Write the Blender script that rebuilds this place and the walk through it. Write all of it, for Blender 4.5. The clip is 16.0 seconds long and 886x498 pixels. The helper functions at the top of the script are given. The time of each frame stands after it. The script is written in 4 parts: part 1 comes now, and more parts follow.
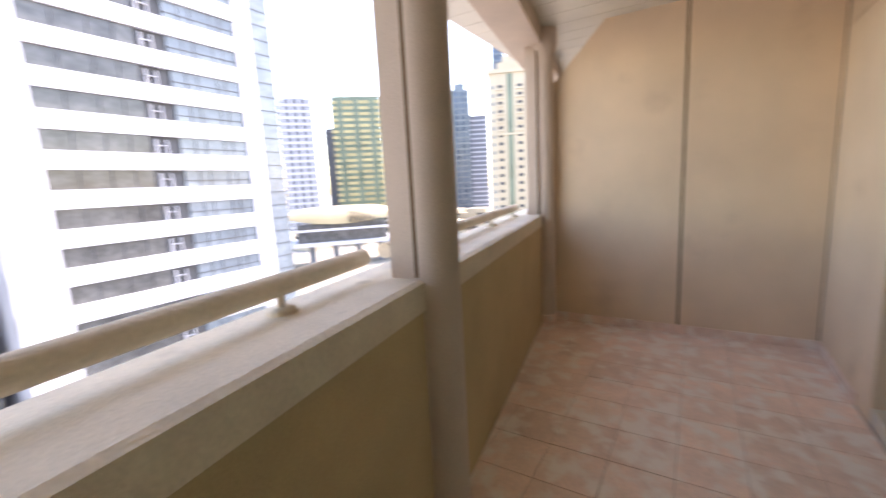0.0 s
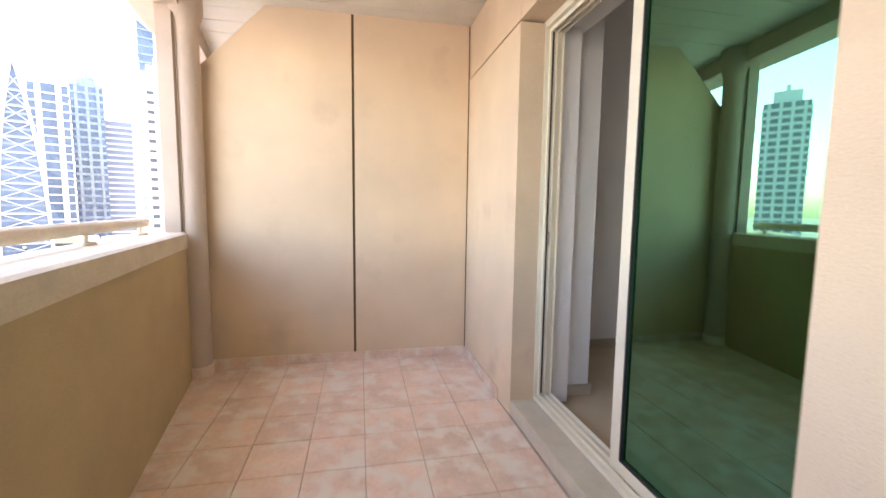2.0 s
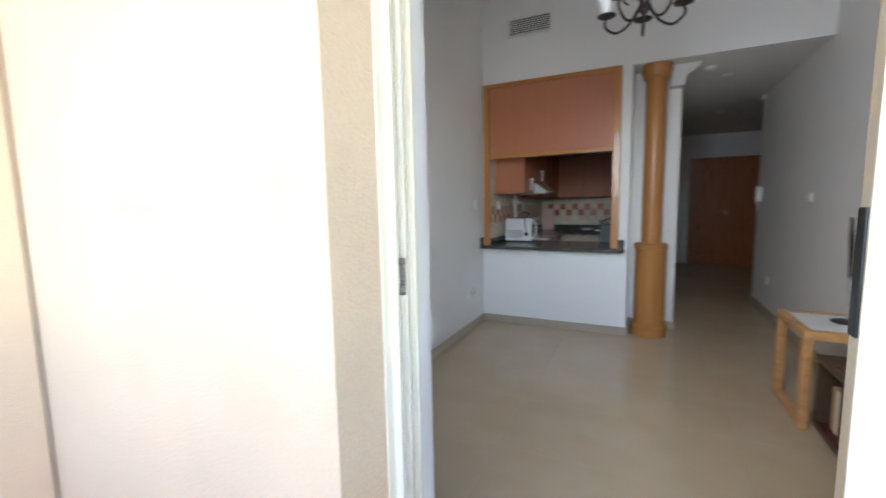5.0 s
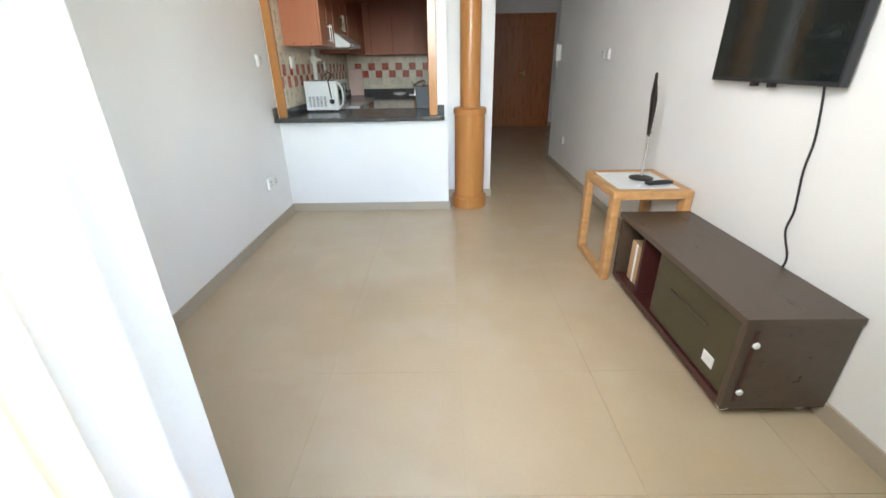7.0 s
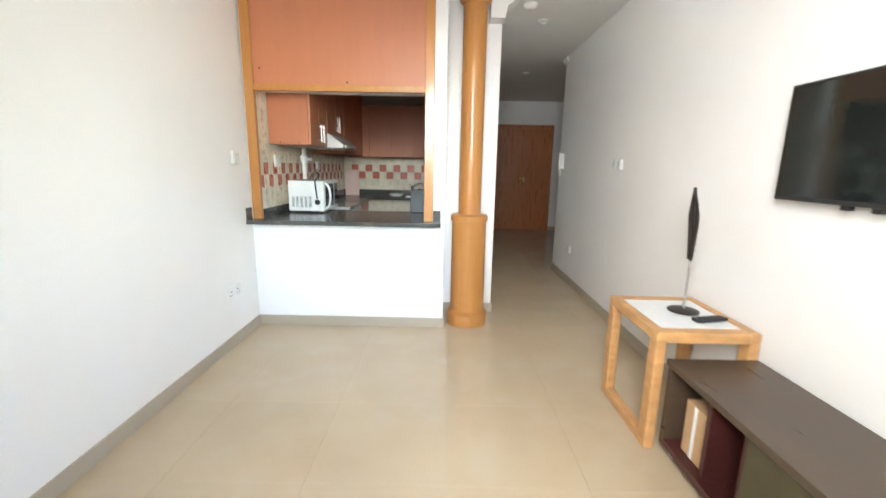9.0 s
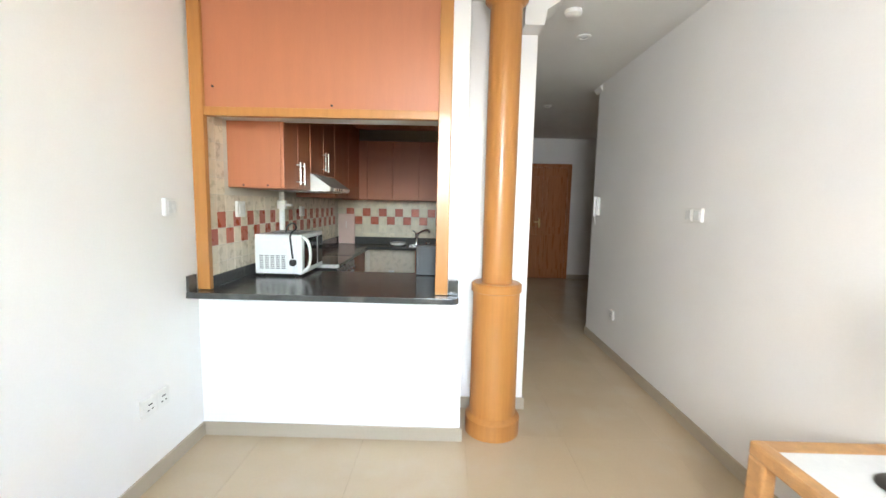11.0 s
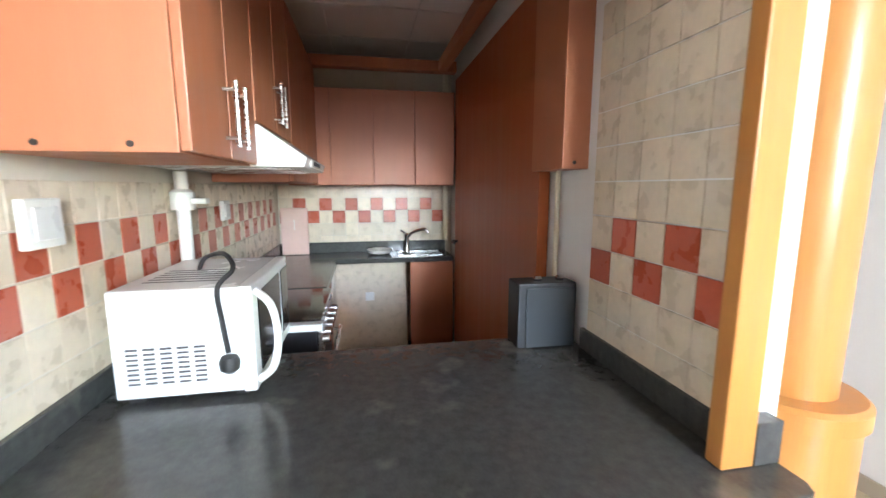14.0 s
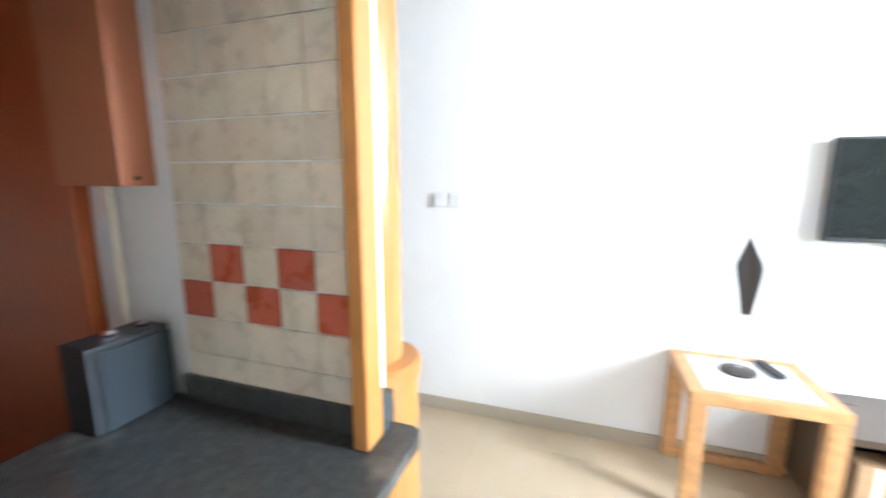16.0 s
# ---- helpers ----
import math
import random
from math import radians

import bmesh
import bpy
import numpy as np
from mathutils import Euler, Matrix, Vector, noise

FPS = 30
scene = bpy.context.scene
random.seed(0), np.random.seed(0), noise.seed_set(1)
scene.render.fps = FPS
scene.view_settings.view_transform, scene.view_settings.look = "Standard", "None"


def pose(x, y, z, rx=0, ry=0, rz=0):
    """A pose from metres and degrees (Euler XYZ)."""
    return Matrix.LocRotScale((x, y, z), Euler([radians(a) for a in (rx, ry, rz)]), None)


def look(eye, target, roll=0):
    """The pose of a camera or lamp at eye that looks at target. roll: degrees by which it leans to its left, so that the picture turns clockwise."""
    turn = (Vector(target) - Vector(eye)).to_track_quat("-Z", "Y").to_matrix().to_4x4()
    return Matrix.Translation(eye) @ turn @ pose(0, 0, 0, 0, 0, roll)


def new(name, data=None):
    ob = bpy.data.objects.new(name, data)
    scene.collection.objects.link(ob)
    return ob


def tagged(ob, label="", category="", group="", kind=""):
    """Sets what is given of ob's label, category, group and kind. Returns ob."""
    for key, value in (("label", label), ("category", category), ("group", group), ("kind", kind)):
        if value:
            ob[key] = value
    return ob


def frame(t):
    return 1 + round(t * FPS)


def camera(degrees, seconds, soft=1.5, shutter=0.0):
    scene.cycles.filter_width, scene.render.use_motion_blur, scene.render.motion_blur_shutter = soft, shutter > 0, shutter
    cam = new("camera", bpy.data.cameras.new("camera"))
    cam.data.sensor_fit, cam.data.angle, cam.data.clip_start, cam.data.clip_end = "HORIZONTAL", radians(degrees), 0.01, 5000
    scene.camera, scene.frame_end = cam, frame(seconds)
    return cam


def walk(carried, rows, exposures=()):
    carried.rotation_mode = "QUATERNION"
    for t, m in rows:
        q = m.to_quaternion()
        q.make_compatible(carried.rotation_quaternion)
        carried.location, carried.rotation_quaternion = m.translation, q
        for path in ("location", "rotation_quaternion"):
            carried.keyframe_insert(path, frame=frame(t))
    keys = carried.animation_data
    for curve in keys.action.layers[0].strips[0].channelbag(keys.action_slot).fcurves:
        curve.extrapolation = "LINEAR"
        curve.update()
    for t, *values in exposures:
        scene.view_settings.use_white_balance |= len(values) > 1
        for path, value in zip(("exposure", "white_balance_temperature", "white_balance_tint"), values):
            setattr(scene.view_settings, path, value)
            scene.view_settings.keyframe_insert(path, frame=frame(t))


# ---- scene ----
cam = camera(94.4, 16.0, shutter=0.4)
PATH = [
    (0, (4.558, -0.952, 1.541), (2.88, -1.997, 1.234), -3.0),
    (0.5, (4.578, -1.032, 1.51), (2.635, -1.343, 1.153), -2.3),
    (1, (4.49, -0.99, 1.403), (2.527, -0.848, 1.048), -1.3),
    (1.5, (4.187, -0.921, 1.351), (2.23, -0.609, 1.081), -0.3),
    (2, (3.843, -1.02, 1.38), (1.892, -0.622, 1.189), 0.7),
    (2.5, (3.488, -1.01, 1.411), (1.533, -0.615, 1.268), 1.5),
    (3, (3.087, -0.984, 1.391), (1.137, -0.555, 1.28), 1.7),
    (3.5, (2.658, -0.981, 1.395), (0.766, -0.345, 1.279), 1.2),
    (4, (2.282, -0.901, 1.394), (0.552, 0.091, 1.247), 0.8),
    (4.5, (1.98, -0.772, 1.383), (0.615, 0.679, 1.207), -0.1),
    (5, (1.782, -0.605, 1.368), (0.915, 1.183, 1.147), -1.1),
    (5.2, (1.728, -0.539, 1.369), (1.073, 1.336, 1.128), -1.4),
    (7.3, (1.648, 0.086, 1.278), (1.629, 1.894, 0.424), -1.0),
    (7.5, (1.672, 0.143, 1.257), (1.639, 1.966, 0.437), -0.5),
    (8, (1.676, 0.258, 1.291), (1.7, 2.133, 0.596), 0.5),
    (8.5, (1.675, 0.377, 1.321), (1.722, 2.3, 0.774), 0.9),
    (9, (1.672, 0.607, 1.316), (1.666, 2.568, 0.921), 1.1),
    (9.2, (1.668, 0.704, 1.331), (1.639, 2.676, 0.999), 1.1),
    (11.3, (1.544, 1.697, 1.398), (1.53, 3.686, 1.196), 1.4),
    (11.5, (1.523, 1.811, 1.392), (1.52, 3.803, 1.206), 1.8),
    (12, (1.397, 2.14, 1.403), (1.446, 4.132, 1.231), 1.5),
    (12.5, (1.22, 2.462, 1.44), (1.306, 4.45, 1.246), 1.3),
    (13, (1.035, 2.741, 1.438), (1.215, 4.721, 1.216), 0.9),
    (13.5, (0.996, 2.977, 1.412), (1.197, 4.951, 1.167), 0.2),
    (14, (0.874, 3.219, 1.407), (1.243, 5.162, 1.109), -0.0),
    (14.5, (0.777, 3.426, 1.424), (1.439, 5.288, 1.116), -0.3),
    (15, (0.828, 3.539, 1.438), (1.812, 5.248, 1.106), -1.8),
    (15.5, (0.851, 3.515, 1.438), (2.292, 4.861, 1.104), -1.3),
    (16, (0.79, 3.38, 1.485), (2.65, 4.02, 1.145), 0.0),
]
EXPOSURES = ((0, 2.8, 7200, 22), (0.5, 3.35, 7600, 26), (1.0, 3.75, 7300, 24), (1.5, 3.8, 7200, 22), (3.0, 3.82, 6900, 20), (4.2, 4.3, 6300, 14), (5.2, 4.65, 6200, 13),
             (6.5, 5.55, 6400, 10), (7.5, 5.85, 6600, 10), (8.5, 6.1, 6700, 10), (11.5, 6.4, 6600, 10), (13.0, 6.45, 6500, 12), (13.6, 6.85, 6400, 13), (14.4, 7.5, 6200, 14), (15.3, 7.9, 5900, 10), (16, 7.3, 5700, 8))
walk(cam, [(t, look(eye, target, roll)) for t, eye, target, roll in PATH], EXPOSURES)

# ---- world, sun and large lights ----
world = bpy.data.worlds.new("sky")
scene.world = world
world.use_nodes = True
wt = world.node_tree
sky = wt.nodes.new("ShaderNodeTexSky")
sky.sky_type, sky.sun_disc = "NISHITA", False
sky.sun_elevation, sky.sun_rotation = radians(57), radians(292)
sky.dust_density, sky.air_density = 1.6, 1.2
wt.nodes["Background"].inputs["Strength"].default_value = 0.15
wt.links.new(sky.outputs["Color"], wt.nodes["Background"].inputs["Color"])
sun = new("sun", bpy.data.lights.new("sun", "SUN"))
sun.data.energy, sun.data.angle, sun.data.color = 1.3, radians(0.6), (1.0, 0.95, 0.87)
sun.matrix_world = look((-50.5, 20.4, 83.9), (0, 0, 0))
# the daylight that comes in by the sliding door
daylight = new("door_daylight", bpy.data.lights.new("door_daylight", "AREA"))
daylight.data.shape, daylight.data.size, daylight.data.size_y = "RECTANGLE", 0.62, 1.15
daylight.data.energy, daylight.data.color = 0.7, (0.93, 0.97, 1.0)
daylight.data.spread = radians(135)
daylight.matrix_world = look((1.66, 0.5, 1.95), (2.75, 3.3, 0.9))


# ---- materials ----
def material(name, color, rough=0.6, metal=0.0, scale=6.0, amount=0.12, fine=60.0, bump=0.1, coat=0.0,
             stain=None, stain_scale=1.2, stain_at=0.58, per_object=0.0, stretch=(1, 1, 1), spec=0.5):
    """A surface with colour variation at two scales, stains and fine relief."""
    m = bpy.data.materials.new(name)
    m.use_nodes = True
    nt = m.node_tree
    b = nt.nodes["Principled BSDF"]
    tc = nt.nodes.new("ShaderNodeTexCoord")
    mp = nt.nodes.new("ShaderNodeMapping")
    mp.inputs["Scale"].default_value = stretch
    geo = nt.nodes.new("ShaderNodeNewGeometry")
    nt.links.new(geo.outputs["Position"], mp.inputs["Vector"])

    def noise_tex(s, detail=4.0):
        n = nt.nodes.new("ShaderNodeTexNoise")
        n.inputs["Scale"].default_value, n.inputs["Detail"].default_value = s, detail
        nt.links.new(mp.outputs["Vector"], n.inputs["Vector"])
        return n.outputs["Fac"]

    def ramp(fac, lo, hi, a, c):
        r = nt.nodes.new("ShaderNodeMapRange")
        for k, v in zip(("From Min", "From Max", "To Min", "To Max"), (lo, hi, a, c)):
            r.inputs[k].default_value = v
        nt.links.new(fac, r.inputs["Value"])
        return r.outputs["Result"]

    def mul(a, c):
        n = nt.nodes.new("ShaderNodeMath")
        n.operation = "MULTIPLY"
        nt.links.new(a, n.inputs[0])
        nt.links.new(c, n.inputs[1])
        return n.outputs[0]

    big, small = noise_tex(scale), noise_tex(fine)
    v = mul(ramp(big, 0.3, 0.7, 1 - amount, 1 + amount), ramp(small, 0.3, 0.7, 1 - amount * 0.5, 1 + amount * 0.5))
    if per_object:
        oi = nt.nodes.new("ShaderNodeObjectInfo")
        v = mul(v, ramp(oi.outputs["Random"], 0, 1, 1 - per_object, 1 + per_object))
    hsv = nt.nodes.new("ShaderNodeHueSaturation")
    hsv.inputs["Color"].default_value = (*color, 1)
    nt.links.new(v, hsv.inputs["Value"])
    out = hsv.outputs["Color"]
    if stain:
        mix = nt.nodes.new("ShaderNodeMix")
        mix.data_type = "RGBA"
        nt.links.new(ramp(noise_tex(stain_scale, 6.0), stain_at, stain_at + 0.16, 0.0, 1.0), mix.inputs["Factor"])
        nt.links.new(out, mix.inputs["A"])
        mix.inputs["B"].default_value = (*stain, 1)
        out = mix.outputs["Result"]
    nt.links.new(out, b.inputs["Base Color"])
    b.inputs["Metallic"].default_value = metal
    b.inputs["Specular IOR Level"].default_value = spec
    b.inputs["Coat Weight"].default_value = coat
    nt.links.new(ramp(big, 0.3, 0.7, max(rough - 0.06, 0.02), min(rough + 0.06, 1)), b.inputs["Roughness"])
    if bump:
        bp = nt.nodes.new("ShaderNodeBump")
        bp.inputs["Strength"].default_value, bp.inputs["Distance"].default_value = bump, 0.01
        nt.links.new(small, bp.inputs["Height"])
        nt.links.new(bp.outputs["Normal"], b.inputs["Normal"])
    return m


def plain(name, color, rough=0.5, metal=0.0):
    return material(name, color, rough, metal, amount=0.04, bump=0.02)


def glass(name, tint, mirror, share):
    """A tinted pane: part mirror, part see-through."""
    m = bpy.data.materials.new(name)
    m.use_nodes = True
    nt = m.node_tree
    nt.nodes.remove(nt.nodes["Principled BSDF"])
    t, g, x = (nt.nodes.new(k) for k in ("ShaderNodeBsdfTransparent", "ShaderNodeBsdfGlossy", "ShaderNodeMixShader"))
    t.inputs["Color"].default_value, g.inputs["Color"].default_value = (*tint, 1), (*mirror, 1)
    g.inputs["Roughness"].default_value = 0.015
    fr = nt.nodes.new("ShaderNodeFresnel")
    fr.inputs["IOR"].default_value = 1.5
    ad = nt.nodes.new("ShaderNodeMath")
    ad.operation, ad.use_clamp = "ADD", True
    ad.inputs[1].default_value = share
    nt.links.new(fr.outputs[0], ad.inputs[0])
    nt.links.new(ad.outputs[0], x.inputs[0])
    nt.links.new(t.outputs[0], x.inputs[1])
    nt.links.new(g.outputs[0], x.inputs[2])
    nt.links.new(x.outputs[0], nt.nodes["Material Output"].inputs["Surface"])
    return m


M = dict(
    render=material("beige_render", (0.74, 0.565, 0.39), 0.9, scale=1.6, amount=0.07, fine=140, bump=0.35,
                    stain=(0.64, 0.48, 0.33), stain_scale=1.9, stain_at=0.6),
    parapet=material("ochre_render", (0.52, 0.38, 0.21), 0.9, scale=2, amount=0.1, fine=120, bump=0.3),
    ledge=material("ledge_paint", (0.7, 0.59, 0.45), 0.8, scale=5, amount=0.1, fine=80, bump=0.4,
                   stain=(0.45, 0.38, 0.29), stain_scale=5, stain_at=0.64),
    column=material("column_paint", (0.56, 0.45, 0.36), 0.75, scale=3, amount=0.08, fine=120, bump=0.25),
    # dark brown with the shade inside the narrow gaps put into the colour
    groove=plain("shadow_gap", (0.13, 0.075, 0.035), 0.9),
    tile=material("terracotta_tile", (0.78, 0.57, 0.45), 0.45, scale=5, amount=0.1, fine=40, bump=0.05,
                  stain=(0.84, 0.73, 0.63), stain_scale=7, stain_at=0.47, per_object=0.07),
    grout=material("grout", (0.5, 0.4, 0.32), 0.9),
    soffit=material("soffit_board", (0.66, 0.62, 0.54), 0.5, scale=3, amount=0.06),
    stone=material("sill_stone", (0.6, 0.53, 0.42), 0.5, scale=9, amount=0.08, fine=90),
    alu=material("cream_aluminium", (0.8, 0.73, 0.58), 0.35, scale=4, amount=0.03, bump=0.02),
    gasket=plain("black_gasket", (0.03, 0.03, 0.03), 0.6),
    greenglass=glass("green_glass", (0.10, 0.30, 0.20), (0.30, 0.72, 0.50), 0.29),
    clear=glass("clear_glass", (0.82, 0.9, 0.86), (0.9, 0.95, 0.93), 0.05),
    white=material("white_wall_paint", (0.86, 0.845, 0.82), 0.55, scale=1.3, amount=0.025, fine=150, bump=0.06),
    ceil=material("ceiling_paint", (0.84, 0.83, 0.8), 0.8, scale=1.5, amount=0.02),
    floor=material("polished_porcelain", (0.52, 0.41, 0.275), 0.15, scale=2.5, amount=0.03, fine=70, bump=0.01,
                   stain=(0.53, 0.43, 0.3), stain_scale=3, stain_at=0.5, per_object=0.008),
    skirt=material("porcelain_skirting", (0.44, 0.375, 0.285), 0.4, scale=2, amount=0.02),
    wood=material("honey_wood", (0.47, 0.2, 0.05), 0.35, scale=3, amount=0.07, fine=30, bump=0.05, stretch=(14, 14, 0.8), coat=0.2),
    lightwood=material("oak_table_wood", (0.56, 0.3, 0.12), 0.4, scale=4, amount=0.16, fine=40, bump=0.06, stretch=(3, 3, 6), coat=0.1),
    cherry=material("cherry_laminate", (0.48, 0.175, 0.085), 0.46, scale=3, amount=0.035, fine=40, bump=0.03, stretch=(8, 8, 0.8)),
    redwood=material("red_mahogany", (0.4, 0.09, 0.02), 0.42, scale=1.5, amount=0.025, fine=60, bump=0.005, stretch=(10, 10, 0.6)),
    doorwood=material("teak_door", (0.42, 0.15, 0.05), 0.3, scale=3, amount=0.07, fine=40, bump=0.04, stretch=(12, 12, 0.9), coat=0.2),
    walnut=material("dark_walnut_laminate", (0.075, 0.05, 0.032), 0.33, scale=4, amount=0.15, fine=50, stretch=(6, 1, 6)),
    wine=material("wine_red_laminate", (0.06, 0.016, 0.014), 0.4, scale=4, amount=0.1),
    smoke=material("smoked_panel", (0.06, 0.05, 0.025), 0.12, scale=4, amount=0.08, bump=0.0),
    # pale blotches: dust and smudges, plus the counter's hazy sheen painted in
    granite=material("black_granite", (0.055, 0.055, 0.052), 0.21, scale=40, amount=0.16, fine=220, bump=0.01,
                     stain=(0.14, 0.13, 0.115), stain_scale=6, stain_at=0.6),
    ktile=material("kitchen_wall_tile", (0.72, 0.62, 0.48), 0.3, scale=18, amount=0.06, fine=60, bump=0.04, per_object=0.09),
    kred=material("red_wall_tile", (0.46, 0.1, 0.05), 0.3, scale=18, amount=0.06, fine=60, bump=0.04, per_object=0.12),
    kgrout=plain("pale_grout", (0.68, 0.62, 0.52), 0.9),
    plastic=plain("white_plastic", (0.82, 0.81, 0.78), 0.35),
    enamel=material("white_enamel", (0.8, 0.8, 0.79), 0.25, scale=5, amount=0.03, bump=0.0),
    black=plain("black_plastic", (0.018, 0.018, 0.02), 0.4),
    screen=plain("dark_screen", (0.012, 0.016, 0.015), 0.08),
    bluegrey=plain("slate_panel", (0.02, 0.024, 0.028), 0.4),
    steel=material("brushed_steel", (0.6, 0.6, 0.6), 0.28, 1.0, scale=20, amount=0.05, stretch=(1, 1, 12)),
    chrome=plain("chrome", (0.75, 0.75, 0.76), 0.12, 1.0),
    bronze=plain("dark_bronze", (0.05, 0.04, 0.035), 0.4, 0.6),
    brass=plain("brass", (0.7, 0.5, 0.22), 0.25, 1.0),
    carton=material("brown_cardboard", (0.5, 0.32, 0.17), 0.9, scale=8, amount=0.08, stretch=(1, 1, 10)),
    paper=plain("white_paper", (0.8, 0.8, 0.78), 0.8),
    frost=plain("frosted_glass_shade", (0.82, 0.84, 0.84), 0.2),
    pinkboard=plain("pink_board", (0.72, 0.5, 0.44), 0.5),
    facade=material("white_facade", (0.5, 0.5, 0.54), 0.7, scale=0.2, amount=0.03),
    fglass=material("facade_glass", (0.09, 0.09, 0.09), 0.12, scale=0.5, amount=0.35, fine=2.0, bump=0.0),
    fglass2=material("pale_facade_glass", (0.17, 0.2, 0.23), 0.12, scale=0.4, amount=0.2, fine=2.0, bump=0.0),
    # puts the shade of loggias and slots into colour; also plain dark trim
    fdark=plain("recess_shade_and_dark_trim", (0.06, 0.06, 0.065), 0.6),
    blueglass=material("blue_facade_glass", (0.07, 0.1, 0.15), 0.28, scale=0.05, amount=0.3, fine=0.6, bump=0.0),
    gold=material("gold_cladding", (0.42, 0.35, 0.18), 0.4, 0.2, scale=0.06, amount=0.2, fine=0.4),
    greenclad=material("green_facade_glass", (0.13, 0.17, 0.12), 0.3, scale=0.1, amount=0.2),
    cream=material("cream_facade", (0.5, 0.43, 0.32), 0.8, scale=0.1, amount=0.06),
    shell=material("champagne_shell", (0.45, 0.35, 0.2), 0.4, 0.3, scale=0.1, amount=0.08),
    greyclad=material("grey_facade", (0.17, 0.18, 0.21), 0.6, scale=0.1, amount=0.1),
    sand=material("pale_ground", (0.33, 0.3, 0.25), 0.95, scale=0.03, amount=0.2, fine=0.4,
                  stain=(0.2, 0.2, 0.2), stain_scale=0.012, stain_at=0.52),
)


# ---- building helpers ----
def add_box(bm, a, b, m=None):
    r = bmesh.ops.create_cube(bm, size=1.0)
    for v in r["verts"]:
        v.co = Vector([a[i] + (v.co[i] + 0.5) * (b[i] - a[i]) for i in range(3)])
        if m is not None:
            v.co = m @ v.co
    return r["verts"]


def finish(bm, name, mat, parent=None, bevel=0.0, smooth=False, at=None):
    if bevel:
        bmesh.ops.bevel(bm, geom=bm.edges[:], offset=bevel, segments=2, affect="EDGES", profile=0.6)
    bmesh.ops.recalc_face_normals(bm, faces=bm.faces[:])
    me = bpy.data.meshes.new(name)
    bm.to_mesh(me)
    bm.free()
    me.materials.append(M[mat])
    if smooth:
        for p in me.polygons:
            p.use_smooth = True
        me.set_sharp_from_angle(angle=radians(40))
    ob = new(name, me)
    if parent:
        ob.parent = parent
        ob.matrix_parent_inverse = parent.matrix_basis.inverted()
    if at is not None:
        ob.matrix_basis = at
    return ob


def boxes(name, mat, spans, parent=None, bevel=0.0, m=None):
    bm = bmesh.new()
    for a, b in spans:
        add_box(bm, a, b, m)
    return finish(bm, name, mat, parent, bevel)


def lathe(name, mat, profile, center, parent=None, n=28, m=None, cap=True):
    """A turned body: profile of (radius, height) about a vertical axis."""
    bm = bmesh.new()
    rings = []
    for r, z in profile:
        rings.append([bm.verts.new((r * math.cos(2 * math.pi * k / n), r * math.sin(2 * math.pi * k / n), z)) for k in range(n)])
    for lo, hi in zip(rings, rings[1:]):
        for k in range(n):
            bm.faces.new((lo[k], lo[(k + 1) % n], hi[(k + 1) % n], hi[k]))
    if cap:
        bm.faces.new(rings[0][::-1])
        bm.faces.new(rings[-1])
    t = Matrix.Translation(center) @ (m or Matrix())
    bmesh.ops.transform(bm, matrix=t, verts=bm.verts[:])
    return finish(bm, name, mat, parent, smooth=True)


def tube(name, mat, points, r, parent=None, n=10, smooth_path=True):
    """A round bar along a path."""
    pts = [Vector(p) for p in points]
    if smooth_path and len(pts) > 2:
        fine = []
        for i in range(len(pts) - 1):
            p0, p1, p2, p3 = pts[max(i - 1, 0)], pts[i], pts[i + 1], pts[min(i + 2, len(pts) - 1)]
            for k in range(6):
                t = k / 6
                fine.append(0.5 * (2 * p1 + (p2 - p0) * t + (2 * p0 - 5 * p1 + 4 * p2 - p3) * t * t + (3 * p1 - p0 - 3 * p2 + p3) * t ** 3))
        pts = fine + [pts[-1]]
    bm = bmesh.new()
    rings = []
    side = None
    for i, p in enumerate(pts):
        d = (pts[min(i + 1, len(pts) - 1)] - pts[max(i - 1, 0)]).normalized()
        if side is None:
            side = d.orthogonal().normalized()
        side = (side - d * side.dot(d)).normalized()
        up = d.cross(side)
        rings.append([bm.verts.new(p + r * (math.cos(2 * math.pi * k / n) * side + math.sin(2 * math.pi * k / n) * up)) for k in range(n)])
    for lo, hi in zip(rings, rings[1:]):
        for k in range(n):
            bm.faces.new((lo[k], lo[(k + 1) % n], hi[(k + 1) % n], hi[k]))
    bm.faces.new(rings[0][::-1])
    bm.faces.new(rings[-1])
    return finish(bm, name, mat, parent, smooth=True)


def prism(name, mat, outline, axis, lo, hi, parent=None, bevel=0.0, m=None):
    """An outline in a plane, drawn out along an axis (0, 1 or 2)."""
    bm = bmesh.new()

    def point(p, d):
        c = list(p)
        c.insert(axis, d)
        return m @ Vector(c) if m is not None else Vector(c)
    a = [bm.verts.new(point(p, lo)) for p in outline]
    b = [bm.verts.new(point(p, hi)) for p in outline]
    bm.faces.new(a)
    bm.faces.new(b[::-1])
    for i in range(len(a)):
        j = (i + 1) % len(a)
        bm.faces.new((a[i], b[i], b[j], a[j]))
    return finish(bm, name, mat, parent, bevel)


def thing(name, label, category, at=(0, 0, 0), group=""):
    ob = new(name)
    ob.empty_display_size = 0.1
    ob.matrix_basis = Matrix.Translation(at)
    return tagged(ob, label, category, group)


def structure(ob, label="", category=""):
    return tagged(ob, label, category, kind="structure")


